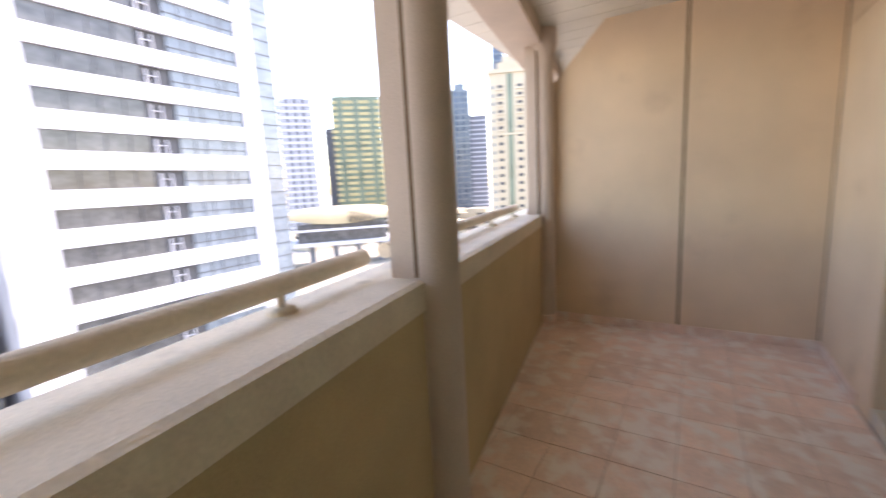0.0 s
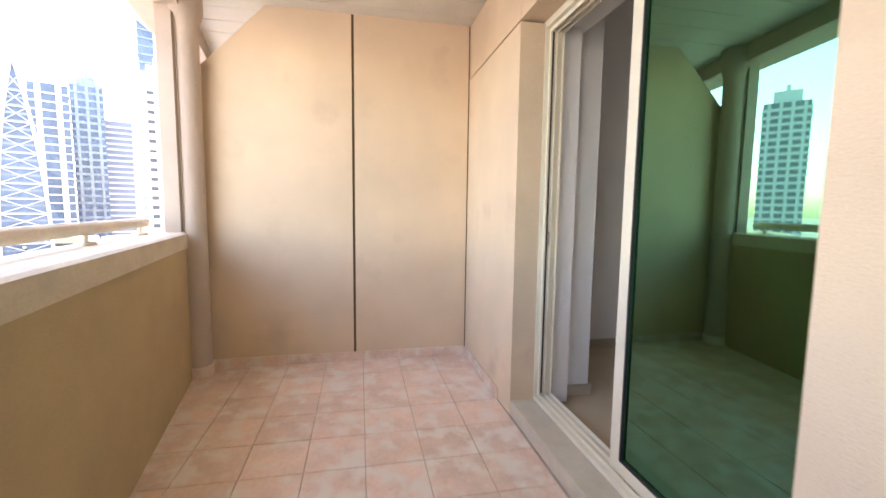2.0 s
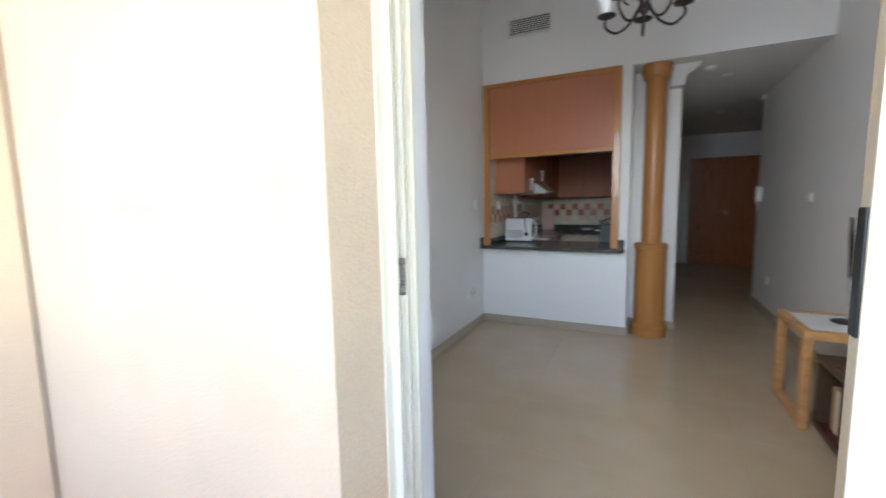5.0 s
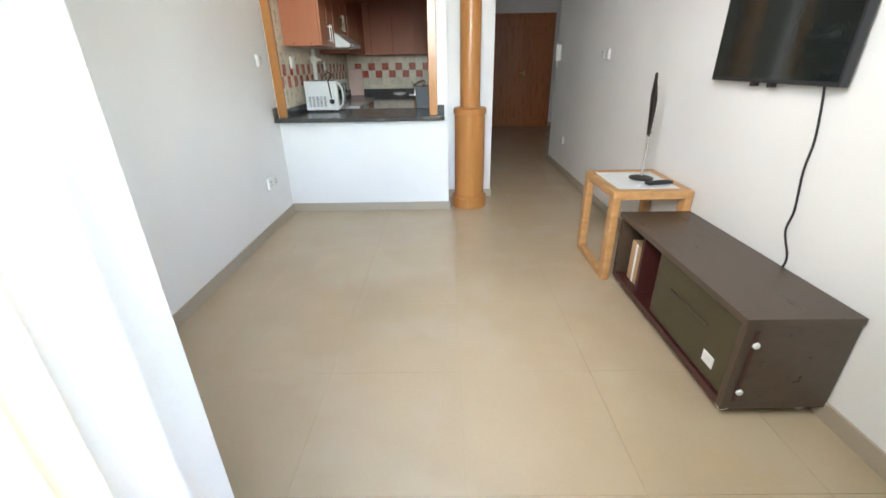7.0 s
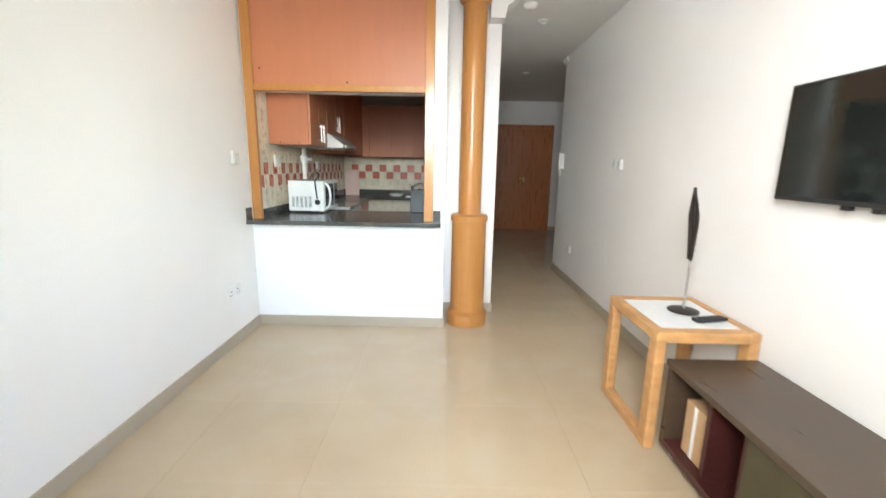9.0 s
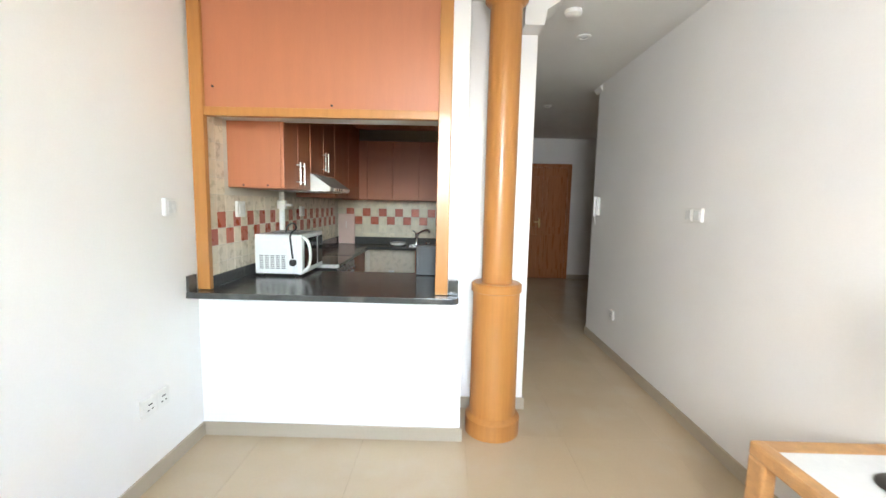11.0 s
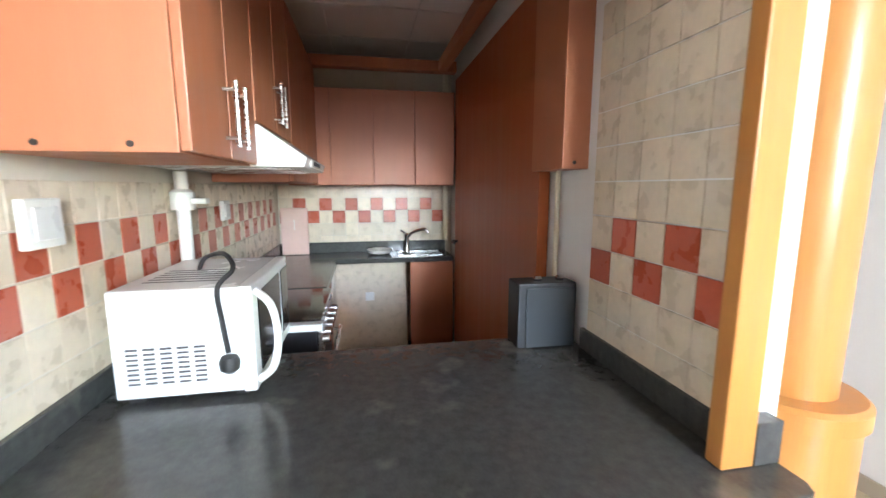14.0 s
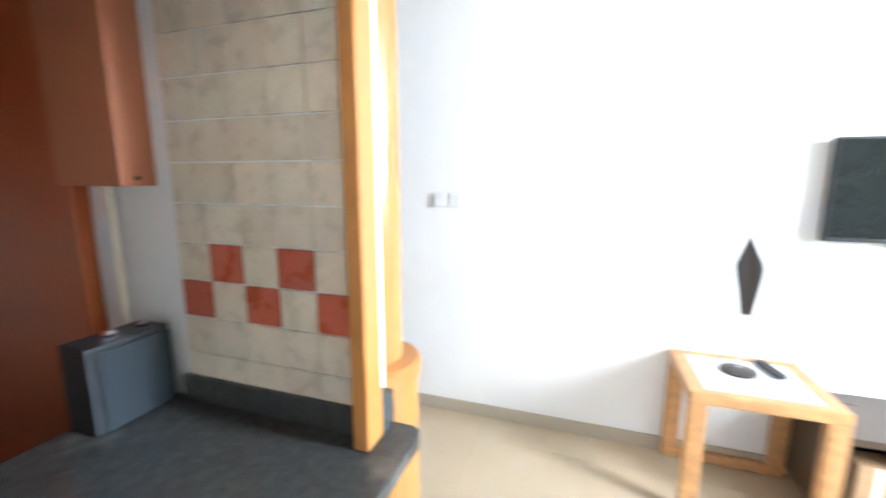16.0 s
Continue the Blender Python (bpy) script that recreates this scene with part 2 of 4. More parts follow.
def piece_mesh(name, size, mat, bevel=0.0015):
    """A flat piece centred on its own middle, with eased edges."""
    bm = bmesh.new()
    add_box(bm, [-s / 2 for s in size], [s / 2 for s in size])
    thin = min(range(3), key=lambda i: size[i])
    bmesh.ops.bevel(bm, geom=[e for e in bm.edges if abs(e.verts[0].co[thin] - e.verts[1].co[thin]) < 1e-6 and e.verts[0].co[thin] > 0],
                    offset=bevel, segments=1, affect="EDGES")
    me = bpy.data.meshes.new(name)
    bm.to_mesh(me)
    bm.free()
    me.materials.append(M[mat])
    return me


def piece(name, me, parent, at):
    ob = new(name, me)
    ob.parent = parent
    ob.matrix_parent_inverse = parent.matrix_basis.inverted()
    ob.matrix_basis = Matrix.Translation(at) if not isinstance(at, Matrix) else at
    return ob


def each(name, mat, spans, parent=None, bevel=0.0, m=None):
    """One object for every span."""
    return [boxes(name, mat, [s], parent, bevel, m) for s in spans]

# ---- large structure: balcony ----
SKEW = pose(0, -2.42, 0, 0, 0, math.degrees(math.atan(0.168)))      # the parapet runs at a slant to the house wall
ZB = -0.045                                                          # balcony floor
floor_balcony = structure(boxes("floor_balcony", "grout", [((-3, -3.0, ZB - 0.2), (7.2, 0.199, ZB - 0.006))]), "terracotta tiled balcony floor", "floor")
# end wall with a slanting upper corner and two vertical grooves
prism("wall_balcony_end", "render", [(-0.012, ZB), (-1.058, ZB), (-1.058, 3.07), (-0.012, 3.07)], 0, -0.14, 0.0)
structure(bpy.data.objects["wall_balcony_end"])
structure(prism("wall_balcony_end_outer", "render", [(-1.08, ZB), (-2.62, ZB), (-2.62, 1.17), (-2.345, 1.17), (-2.345, 2.5), (-1.78, 3.07), (-1.08, 3.07)], 0, -0.14, 0.0))
structure(boxes("wall_balcony_end_groove", "groove", [((-0.13, -1.09, ZB), (-0.012, -1.05, 3.07)), ((-0.13, -0.013, ZB), (-0.014, 0.0, 3.07))]))
# last two spans are unseen, added past the end wall to dim the soffit
structure(boxes("wall_house_left", "render", [((0.0, 0.0, ZB), (1.247, 0.3, 2.585)), ((-0.14, 0.002, 2.6), (1.247, 0.3, 3.07)), ((-0.14, 0.0, ZB), (0.0, 0.3, 2.585)), ((-3.2, 0.0, ZB), (-0.141, 0.3, 3.07)), ((-3.3, -3.0, ZB), (-3.2, 0.3, 3.07))]))
structure(boxes("wall_house_head", "render", [((1.247, 0.004, 2.6), (3.1, 0.28, 3.07)), ((3.485, 0.004, 2.6), (5.3, 0.28, 3.07))]))
structure(boxes("wall_house_pier", "render", [((3.1, 0.0, ZB), (3.485, 0.3, 3.07))], bevel=0.004))
structure(boxes("wall_house_right", "render", [((5.3, 0.0, ZB), (7.2, 0.3, 3.07))]))
structure(boxes("wall_balcony_near", "render", [((6.4, -2.6, ZB), (6.55, 0.0, 3.07))]))
structure(boxes("sill_door", "stone", [((1.2, 0.004, ZB), (3.1, 0.2, 0.06))], bevel=0.004))
structure(boxes("sill_bedroom", "stone", [((3.485, 0.004, ZB), (5.3, 0.2, 0.06))], bevel=0.004))
# the run past the end wall is added to cut light from below
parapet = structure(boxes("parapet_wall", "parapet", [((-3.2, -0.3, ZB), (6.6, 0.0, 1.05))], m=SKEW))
prism("parapet_ledge", "ledge", [(0.012, 1.05), (0.012, 1.162), (-0.012, 1.173), (-0.15, 1.176), (-0.17, 1.162), (-0.4, 1.155), (-0.42, 1.05)], 0, -3.2, 6.6, m=SKEW)
structure(bpy.data.objects["parapet_ledge"])
structure(boxes("beam_balcony", "column", [((-3.2, -0.32, 2.9), (6.6, 0.03, 3.07))], m=SKEW, bevel=0.01))
# soffit of long boards, one mesh
bm = bmesh.new()
for k in range(37):
    x = -3.2 + 0.28 * k
    add_box(bm, (x + 0.004, -3.0, 3.07), (x + 0.276, 0.0, 3.085))
add_box(bm, (-3.2, -3.0, 3.085), (7.2, 0.0, 3.2))
structure(finish(bm, "ceiling_balcony", "soffit"))
# unseen slab over balcony and rooms, added to keep sun and sky out
structure(boxes("roof_slab", "render", [((-3.4, -2.9, 3.9), (7.4, 10.2, 4.2)), ((-3.4, -2.75, 3.2), (7.4, 0.3, 3.9))]))


def balcony_column(u, v, r, label):
    c = SKEW @ Vector((u, v, 0))
    t = thing("balcony_column", label, "column", (c.x, c.y, ZB), "balcony columns")
    lathe("shaft", "column", [(r, ZB + 0.01), (r, 2.78), (r + 0.035, 2.9), (r + 0.035, 3.06)], (c.x, c.y, 0), t, 40)
    lathe("tiled_collar", "tile", [(r + 0.012, ZB + 0.001), (r + 0.012, ZB + 0.085), (r + 0.004, ZB + 0.09)], (c.x, c.y, 0), t, 18)
    boxes("pilaster", "column", [((u - 0.12, -0.14, 1.15), (u + 0.11, -0.005, 2.9))], t, 0.006, SKEW)
    boxes("joint", "groove", [((u + 0.105, -0.03, 1.18), (u + 0.114, -0.012, 2.88))], t, 0, SKEW)
    return t


balcony_column(3.18, 0.0, 0.115, "taupe painted round column before a square pilaster")
balcony_column(0.12, 0.03, 0.105, "taupe painted round column against the end wall")


def handrail(u0, u1, posts):
    t = thing("balcony_handrail", "cream painted metal handrail on short posts above the parapet", "handrail", SKEW @ Vector((u0, -0.28, 1.16)), "balcony handrails")
    a, b = SKEW @ Vector((u0, -0.29, 1.252)), SKEW @ Vector((u1, -0.29, 1.252))
    tube("rail", "ledge", [a, b], 0.037, t, 16, False)
    for u in posts:
        p = SKEW @ Vector((u, -0.29, 0))
        lathe("post", "ledge", [(0.014, 1.157), (0.014, 1.23)], p, t, 12)
        lathe("base_plate", "ledge", [(0.05, 1.157), (0.05, 1.172), (0.04, 1.18)], p, t, 20)
    return t


handrail(0.16, 3.08, (0.28, 1.2, 2.2))
handrail(3.26, 6.35, (3.75, 5.0, 6.1))
# ---- sliding doors ----
def sliding_door(x0, x1, leaf_x, open_left, label):
    t = thing("sliding_door", label, "door", (x0, 0.2, 0.06), "balcony sliding doors")
    y0, y1 = 0.17, 0.31
    # outer frame with three stepped rails
    boxes("outer_frame", "alu", [((x0, y0, 0.06), (x0 + 0.035, y1, 2.6)), ((x1 - 0.035, y0, 0.06), (x1, y1, 2.6)), ((x0 + 0.035, y0, 2.555), (x1 - 0.035, y1, 2.6)), ((x0 + 0.035, y0, 0.06), (x1 - 0.035, y1, 0.085))], t, 0.003)
    for j in range(3):
        y = y0 + 0.03 + 0.045 * j
        boxes("track", "alu", [((x0 + 0.035, y, 0.085), (x1 - 0.035, y + 0.008, 0.105)), ((x0 + 0.035, y, 0.1), (x0 + 0.055, y + 0.012, 2.54)), ((x0 + 0.035, y, 2.53), (x1 - 0.035, y + 0.008, 2.555))], t, 0.001)
    boxes("seal", "gasket", [((x0 + 0.035, y0 + 0.05, 0.1), (x0 + 0.04, y0 + 0.062, 2.54)), ((x0 - 0.004, y0 - 0.003, 0.06), (x0, y0 + 0.01, 2.6))], t)
    for a, b, y, edge in ((leaf_x, x1 - 0.035, y0 + 0.042, True), (leaf_x + 0.06, x1 - 0.03, y0 + 0.088, False)):
        leaf = boxes("leaf", "alu", [((a, y, 0.105), (a + 0.075, y + 0.035, 2.53)), ((b - 0.06, y, 0.105), (b, y + 0.035, 2.53)), ((a + 0.075, y, 0.105), (b - 0.06, y + 0.035, 0.17)), ((a + 0.075, y, 2.46), (b - 0.06, y + 0.035, 2.53))], t, 0.003)
        g = boxes("pane", "greenglass" if edge else "clear", [((a + 0.07, y + 0.014, 0.165), (b - 0.055, y + 0.02, 2.465))], leaf)
        g.visible_shadow = False
        boxes("glazing_seal", "gasket", [((a + 0.075, y - 0.002, 0.17), (a + 0.083, y + 0.012, 2.46)), ((a + 0.075, y - 0.002, 0.17), (b - 0.06, y + 0.012, 0.178))], leaf)
        if edge:
            tagged(boxes("lock", "black", [((a - 0.004, y + 0.004, 1.15), (a + 0.001, y + 0.031, 1.35))], leaf, 0.003), "black recessed lock plate")
    boxes("latch_keeper", "steel", [((x0 + 0.045, y0 + 0.055, 1.15), (x0 + 0.06, y0 + 0.062, 1.24))], t, 0.001)
    return t


sliding_door(1.215, 3.1, 2.085, True, "cream aluminium sliding balcony door with green reflective glass, half open")
sliding_door(3.485, 5.3, 3.55, False, "cream aluminium sliding bedroom door with green glass, closed")
structure(boxes("wall_bedroom_back", "white", [((3.3, 1.6, 0), (6.6, 1.7, 3.2)), ((6.5, 0.3, 0), (6.6, 1.6, 3.2))]))

# ---- large structure: living room, kitchen, hall ----
H = 3.75
floor_room = structure(boxes("floor_living_room", "floor", [((-0.2, 0.2, -0.2), (5.2, 9.7, -0.003))]), "polished beige porcelain floor", "floor")
structure(boxes("wall_living_left", "white", [((0.0, 0.3, 0), (0.145, 7.0, H))]))
structure(boxes("wall_living_stub", "white", [((0.145, 0.302, 0), (1.105, 0.68, H))], bevel=0.004))
structure(boxes("wall_living_front", "white", [((1.12, 0.302, 2.6), (3.1, 0.5, H)), ((3.1, 0.302, 0), (3.3, 0.5, H)), ((1.12, 0.302, 0), (1.213, 0.45, 2.6))]))
structure(boxes("wall_living_right", "white", [((3.13, 0.5, 0), (3.3, 6.0, H))], bevel=0.003))
structure(boxes("wall_hall_recess", "white", [((3.3, 5.86, 0), (4.6, 6.0, 2.7)), ((4.6, 5.9, 0), (4.75, 9.6, 2.7)), ((2.0, 9.46, 2.17), (4.6, 9.6, 2.7)), ((2.0, 9.46, 0), (2.70, 9.6, 2.17)), ((3.86, 9.46, 0), (4.6, 9.6, 2.17))]))
structure(boxes("wall_hall_left", "white", [((1.665, 4.25, 0), (2.11, 9.46, 2.66))], bevel=0.003))
structure(boxes("wall_bar", "white", [((0.145, 3.84, 0), (1.668, 3.94, 0.85)), ((0.145, 3.84, 0.85), (0.2, 3.849, 2.64)), ((1.57, 3.84, 0.85), (1.668, 3.94, 2.64)), ((0.145, 3.84, 2.64), (3.13, 3.94, H)), ((1.57, 3.94, 0), (1.668, 4.4, 2.64))], bevel=0.002))
structure(boxes("ceiling_living", "ceil", [((0.0, 0.3, H), (3.3, 3.94, H + 0.1))]))
structure(boxes("ceiling_hall", "ceil", [((1.5, 3.94, 2.655), (4.75, 9.6, 2.75))]))
prism("cornice_hall", "white", [(3.3, 2.655), (3.13, 2.655), (3.1, 2.63), (3.115, 2.6), (3.13, 2.58), (3.3, 2.58)], 1, 5.92, 6.08)
structure(bpy.data.objects["cornice_hall"])
prism("bracket_hall", "white", [(2.0, 2.655), (2.25, 2.655), (2.21, 2.6), (2.13, 2.55), (2.115, 2.46), (2.0, 2.46)], 1, 4.1, 4.3)
structure(bpy.data.objects["bracket_hall"])
sk = [((0.145, 0.68, 0), (0.158, 3.84, 0.08)), ((0.158, 3.827, 0), (1.668, 3.84, 0.08)), ((1.668, 3.827, 0), (1.681, 4.25, 0.08)), ((1.681, 4.237, 0), (2.123, 4.25, 0.08)),
      ((2.11, 4.25, 0), (2.123, 9.46, 0.08)), ((3.117, 0.5, 0), (3.13, 6.0, 0.08)), ((3.13, 6.0, 0), (4.6, 6.013, 0.08)), ((1.12, 0.45, 0), (1.133, 0.693, 0.08)), ((0.158, 0.68, 0), (1.12, 0.693, 0.08)), ((3.86, 9.447, 0), (4.6, 9.46, 0.08))]
structure(boxes("baseboard", "skirt", sk, bevel=0.002))
# kitchen shell
structure(boxes("wall_kitchen_left", "kgrout", [((0.145, 3.85, 0.917), (0.212, 6.7, 2.5))]))
structure(boxes("wall_kitchen_back", "kgrout", [((0.212, 6.6, 0), (1.665, 6.7, 2.5))]))
structure(boxes("floor_kitchen", "skirt", [((0.145, 4.5, -0.003), (1.665, 6.6, 0.004))]))
# ceiling tiles in a grid, one mesh
bm = bmesh.new()
for i in range(3):
    for j in range(5):
        add_box(bm, (0.16 + 0.52 * i + 0.006, 4.2 + 0.5 * j + 0.006, 2.4), (min(0.16 + 0.52 * (i + 1), 1.66) - 0.006, 4.2 + 0.5 * (j + 1) - 0.006, 2.41))
add_box(bm, (0.145, 3.94, 2.41), (1.665, 6.7, 2.47))
structure(finish(bm, "ceiling_kitchen", "ceil"))
structure(boxes("hatch_soffit", "white", [((0.212, 3.862, 1.87), (1.568, 4.12, 2.41))], bevel=0.003))
structure(boxes("trim_kitchen_cornice", "cherry", [((0.25, 6.16, 2.2), (1.53, 6.24, 2.27)), ((1.40, 4.5, 2.2), (1.46, 6.16, 2.27))], bevel=0.004))

# ---- living room: built-in things ----
hatch = thing("kitchen_hatch", "honey wood framed kitchen hatch with terracotta roller panel above", "hatch", (0.16, 3.83, 0.915))
boxes("frame", "wood", [((0.168, 3.8, 0.887), (0.238, 3.838, 2.6)), ((1.507, 3.8, 0.887), (1.578, 3.838, 2.6)), ((0.168, 3.798, 2.6), (1.578, 3.838, 2.64)), ((0.238, 3.805, 1.845), (1.507, 3.85, 1.892))], hatch, 0.004)
tagged(boxes("panel", "cherry", [((0.238, 3.82, 1.894), (1.507, 3.855, 2.6))], hatch, 0.002), "terracotta laminate shutter panel")
for x, z in ((0.93, 1.91), (0.285, 2.0)):
    lathe("knob", "bronze", [(0.006, 0), (0.006, 0.008), (0.003, 0.01)], (x, 3.82, z), hatch, 10, pose(0, 0, 0, 90))

bar = thing("bar_counter", "polished black granite bar counter with small upstands", "counter", (0.9, 4.1, 0.85))
outline = [(0.149, 3.72), (1.603, 3.72), (1.627, 3.727), (1.64, 3.75), (1.64, 3.838), (1.568, 3.838), (1.568, 4.53), (0.214, 4.53), (0.214, 3.838), (0.149, 3.838)]
prism("slab", "granite", outline, 2, 0.851, 0.885, bar, 0.004)
each("upstand", "granite", [((0.149, 3.727, 0.886), (0.166, 3.8, 0.975)), ((1.58, 3.8, 0.886), (1.638, 3.837, 0.973)), ((1.552, 3.842, 0.886), (1.567, 4.4, 0.955)), ((0.214, 3.852, 0.886), (0.229, 4.53, 0.955))], bar, 0.003)
boxes("support", "white", [((0.214, 4.42, 0.0), (1.3, 4.5, 0.85))], bar)

col = thing("room_column", "honey wood clad round column with a thicker base", "column", (1.874, 3.985, 0))
lathe("shaft", "wood", [(0.091, 0.9), (0.091, 2.5), (0.12, 2.53), (0.12, 2.56), (0.135, 2.58), (0.135, 2.654)], (1.874, 3.985, 0), col, 48)
lathe("base", "wood", [(0.168, 0.001), (0.168, 0.1), (0.155, 0.115), (0.142, 0.125), (0.14, 0.88), (0.151, 0.885), (0.151, 0.925), (0.14, 0.935), (0.093, 0.936)], (1.874, 3.985, 0), col, 48)


def wall_plate(name, label, cat, c, normal, gangs=1, size=0.085, rocker=True, group="wall plates"):
    """A switch or socket plate on a wall; normal: '+x' or '-x'."""
    s = 1 if normal == "+x" else -1
    t = thing(name, label, cat, c, group)
    for g in range(gangs):
        y = c[1] + (g - (gangs - 1) / 2) * (size + 0.004)
        x0, x1 = sorted((c[0], c[0] + s * 0.02))
        boxes("plate", "plastic", [((x0, y - size / 2, c[2] - size / 2), (x1, y + size / 2, c[2] + size / 2))], t, 0.004)
        x0, x1 = sorted((c[0] + s * 0.02, c[0] + s * 0.024))
        if rocker:
            boxes("rocker", "enamel", [((x0, y - size * 0.33, c[2] - size * 0.33), (x1, y + size * 0.33, c[2] + size * 0.33))], t, 0.0015)
        else:
            each("socket_hole", "black", [((x0 - 0.0, y - 0.012, c[2] + 0.01), (x1, y + 0.012, c[2] + 0.014)), ((x0, y - 0.018, c[2] - 0.015), (x1, y - 0.01, c[2] - 0.011)), ((x0, y + 0.01, c[2] - 0.015), (x1, y + 0.018, c[2] - 0.011))], t)
    return t


wall_plate("light_switch", "white plastic light switch on a white wall", "switch", (0.145, 3.62, 1.35), "+x", 1, 0.09)
wall_plate("wall_socket", "double white wall socket low on the wall", "socket", (0.145, 3.44, 0.4), "+x", 2, 0.09, False)
wall_plate("light_switch", "double white light switch on the wall", "switch", (3.13, 4.15, 1.36), "-x", 2, 0.085)
wall_plate("wall_socket", "white wall socket low in the hall", "socket", (3.13, 5.3, 0.4), "-x", 1, 0.085, False)
phone = thing("intercom_phone", "white plastic intercom handset on the wall", "intercom", (3.13, 5.83, 1.36))
boxes("body", "plastic", [((3.095, 5.79, 1.31), (3.13, 5.87, 1.5))], phone, 0.006)
boxes("handset", "enamel", [((3.07, 5.8, 1.3), (3.095, 5.83, 1.51))], phone, 0.008)
tube("cord", "plastic", [(3.09, 5.82, 1.31), (3.1, 5.83, 1.24), (3.11, 5.85, 1.22), (3.12, 5.86, 1.3)], 0.005, phone)

vent = thing("air_vent", "white louvred air conditioning grille high on the wall", "vent", (0.68, 3.84, 3.18))
boxes("frame", "plastic", [((0.45, 3.825, 3.09), (0.9, 3.84, 3.11)), ((0.45, 3.825, 3.26), (0.9, 3.84, 3.28)), ((0.45, 3.825, 3.11), (0.47, 3.84, 3.26)), ((0.88, 3.825, 3.11), (0.9, 3.84, 3.26))], vent, 0.003)
boxes("duct", "fdark", [((0.47, 3.836, 3.11), (0.88, 3.839, 3.26))], vent)
for k in range(7):
    boxes("louvre", "plastic", [((0.47, 3.822, 3.115 + 0.0205 * k), (0.88, 3.836, 3.122 + 0.0205 * k))], vent, 0.001)

for x, y in ((2.55, 4.75), (2.8, 6.9)):
    d = thing("ceiling_spot", "small white recessed spotlight in the hall ceiling", "spotlight", (x, y, 2.65), "hall spots")
    lathe("ring", "plastic", [(0.05, 2.654), (0.05, 2.646), (0.034, 2.642), (0.03, 2.652)], (x, y, 0), d, 20)
    lathe("bulb", "frost", [(0.03, 2.652), (0.02, 2.645)], (x, y, 0), d, 14)
d = thing("smoke_detector", "white round smoke detector on the hall ceiling", "detector", (2.35, 4.35, 2.655))
lathe("body", "plastic", [(0.055, 2.654), (0.055, 2.63), (0.04, 2.615), (0.02, 2.61)], (2.35, 4.35, 0), d, 22)

# entrance door
door = structure(thing("door_entrance", "closed teak entrance door with moulded panels", "door", (3.28, 9.46, 0)))
boxes("frame", "doorwood", [((2.66, 9.43, 0), (2.73, 9.47, 2.19)), ((3.83, 9.43, 0), (3.9, 9.47, 2.19)), ((2.73, 9.43, 2.12), (3.83, 9.47, 2.19))], door, 0.004)
boxes("leaf", "doorwood", [((2.732, 9.445, 0.005), (3.37, 9.49, 2.118)), ((3.3715, 9.445, 0.005), (3.828, 9.49, 2.118))], door, 0.002)
boxes("backing", "doorwood", [((2.7, 9.5, 0), (3.86, 9.56, 2.17))], door)
for a, b in ((2.82, 3.29), (3.45, 3.76)):
    for z0, z1 in ((0.18, 0.85), (1.0, 1.95)):
        boxes("panel", "doorwood", [((a, 9.43, z0), (b, 9.446, z1))], door, 0.008)
hd = boxes("handle", "brass", [((3.31, 9.425, 0.98), (3.345, 9.445, 1.16)), ((3.22, 9.39, 1.08), (3.34, 9.405, 1.1)), ((3.32, 9.4, 1.08), (3.335, 9.43, 1.1))], door, 0.003)

# chandelier
CX, CY = 1.76, 2.0
ch = thing("chandelier", "bronze chandelier with curled arms and glass cups", "chandelier", (CX, CY, H))
tube("stem", "bronze", [(CX, CY, H), (CX, CY, 2.44)], 0.01, ch, 8, False)
lathe("canopy", "bronze", [(0.06, H - 0.001), (0.055, H - 0.03), (0.015, H - 0.05)], (CX, CY, 0), ch, 20)
lathe("hub", "bronze", [(0.012, 2.62), (0.035, 2.58), (0.045, 2.53), (0.02, 2.48), (0.028, 2.45), (0.008, 2.42)], (CX, CY, -0.06), ch, 20)
for k in range(5):
    a = radians(20 + 72 * k)
    ca, sa = math.cos(a), math.sin(a)
    q = lambda r, z: (CX + 0.75 * r * ca, CY + 0.75 * r * sa, z - 0.06)
    arm = tube("arm", "bronze", [q(0.02, 2.5), q(0.1, 2.4), q(0.2, 2.37), q(0.28, 2.42), q(0.27, 2.47)], 0.007, ch, 8)
    tube("scroll", "bronze", [q(0.03, 2.55), q(0.1, 2.6), q(0.15, 2.54), q(0.11, 2.5)], 0.005, ch, 8)
    lathe("cup", "bronze", [(0.008, 2.46), (0.05, 2.475), (0.052, 2.48), (0.012, 2.485)], q(0.27, 0), ch, 16)
    lathe("glass_shade", "frost", [(0.022, 2.486), (0.04, 2.51), (0.043, 2.54), (0.055, 2.57)], q(0.27, 0), ch, 18, cap=False)

# ---- living room: furniture ----
TX0, TX1, TY0, TY1, TZ = 2.648, 3.124, 2.36, 2.915, 0.598
st = thing("side_table", "honey oak side table with a glass top and loop legs", "table", (2.89, 2.62, 0))
for x in (TX0, TX1 - 0.05):
    boxes("leg_frame", "lightwood", [((x, TY0, 0.0), (x + 0.05, TY0 + 0.075, TZ - 0.05)), ((x, TY1 - 0.075, 0.0), (x + 0.05, TY1, TZ - 0.05)), ((x, TY0 + 0.07, 0.0), (x + 0.05, TY1 - 0.07, 0.05)), ((x, TY0, TZ - 0.055), (x + 0.05, TY1, TZ))], st, 0.012)
each("top_frame", "lightwood", [((TX0 + 0.04, TY0, TZ - 0.055), (TX1 - 0.04, TY0 + 0.07, TZ - 0.002)), ((TX0 + 0.04, TY1 - 0.07, TZ - 0.055), (TX1 - 0.04, TY1, TZ - 0.002))], st, 0.01)
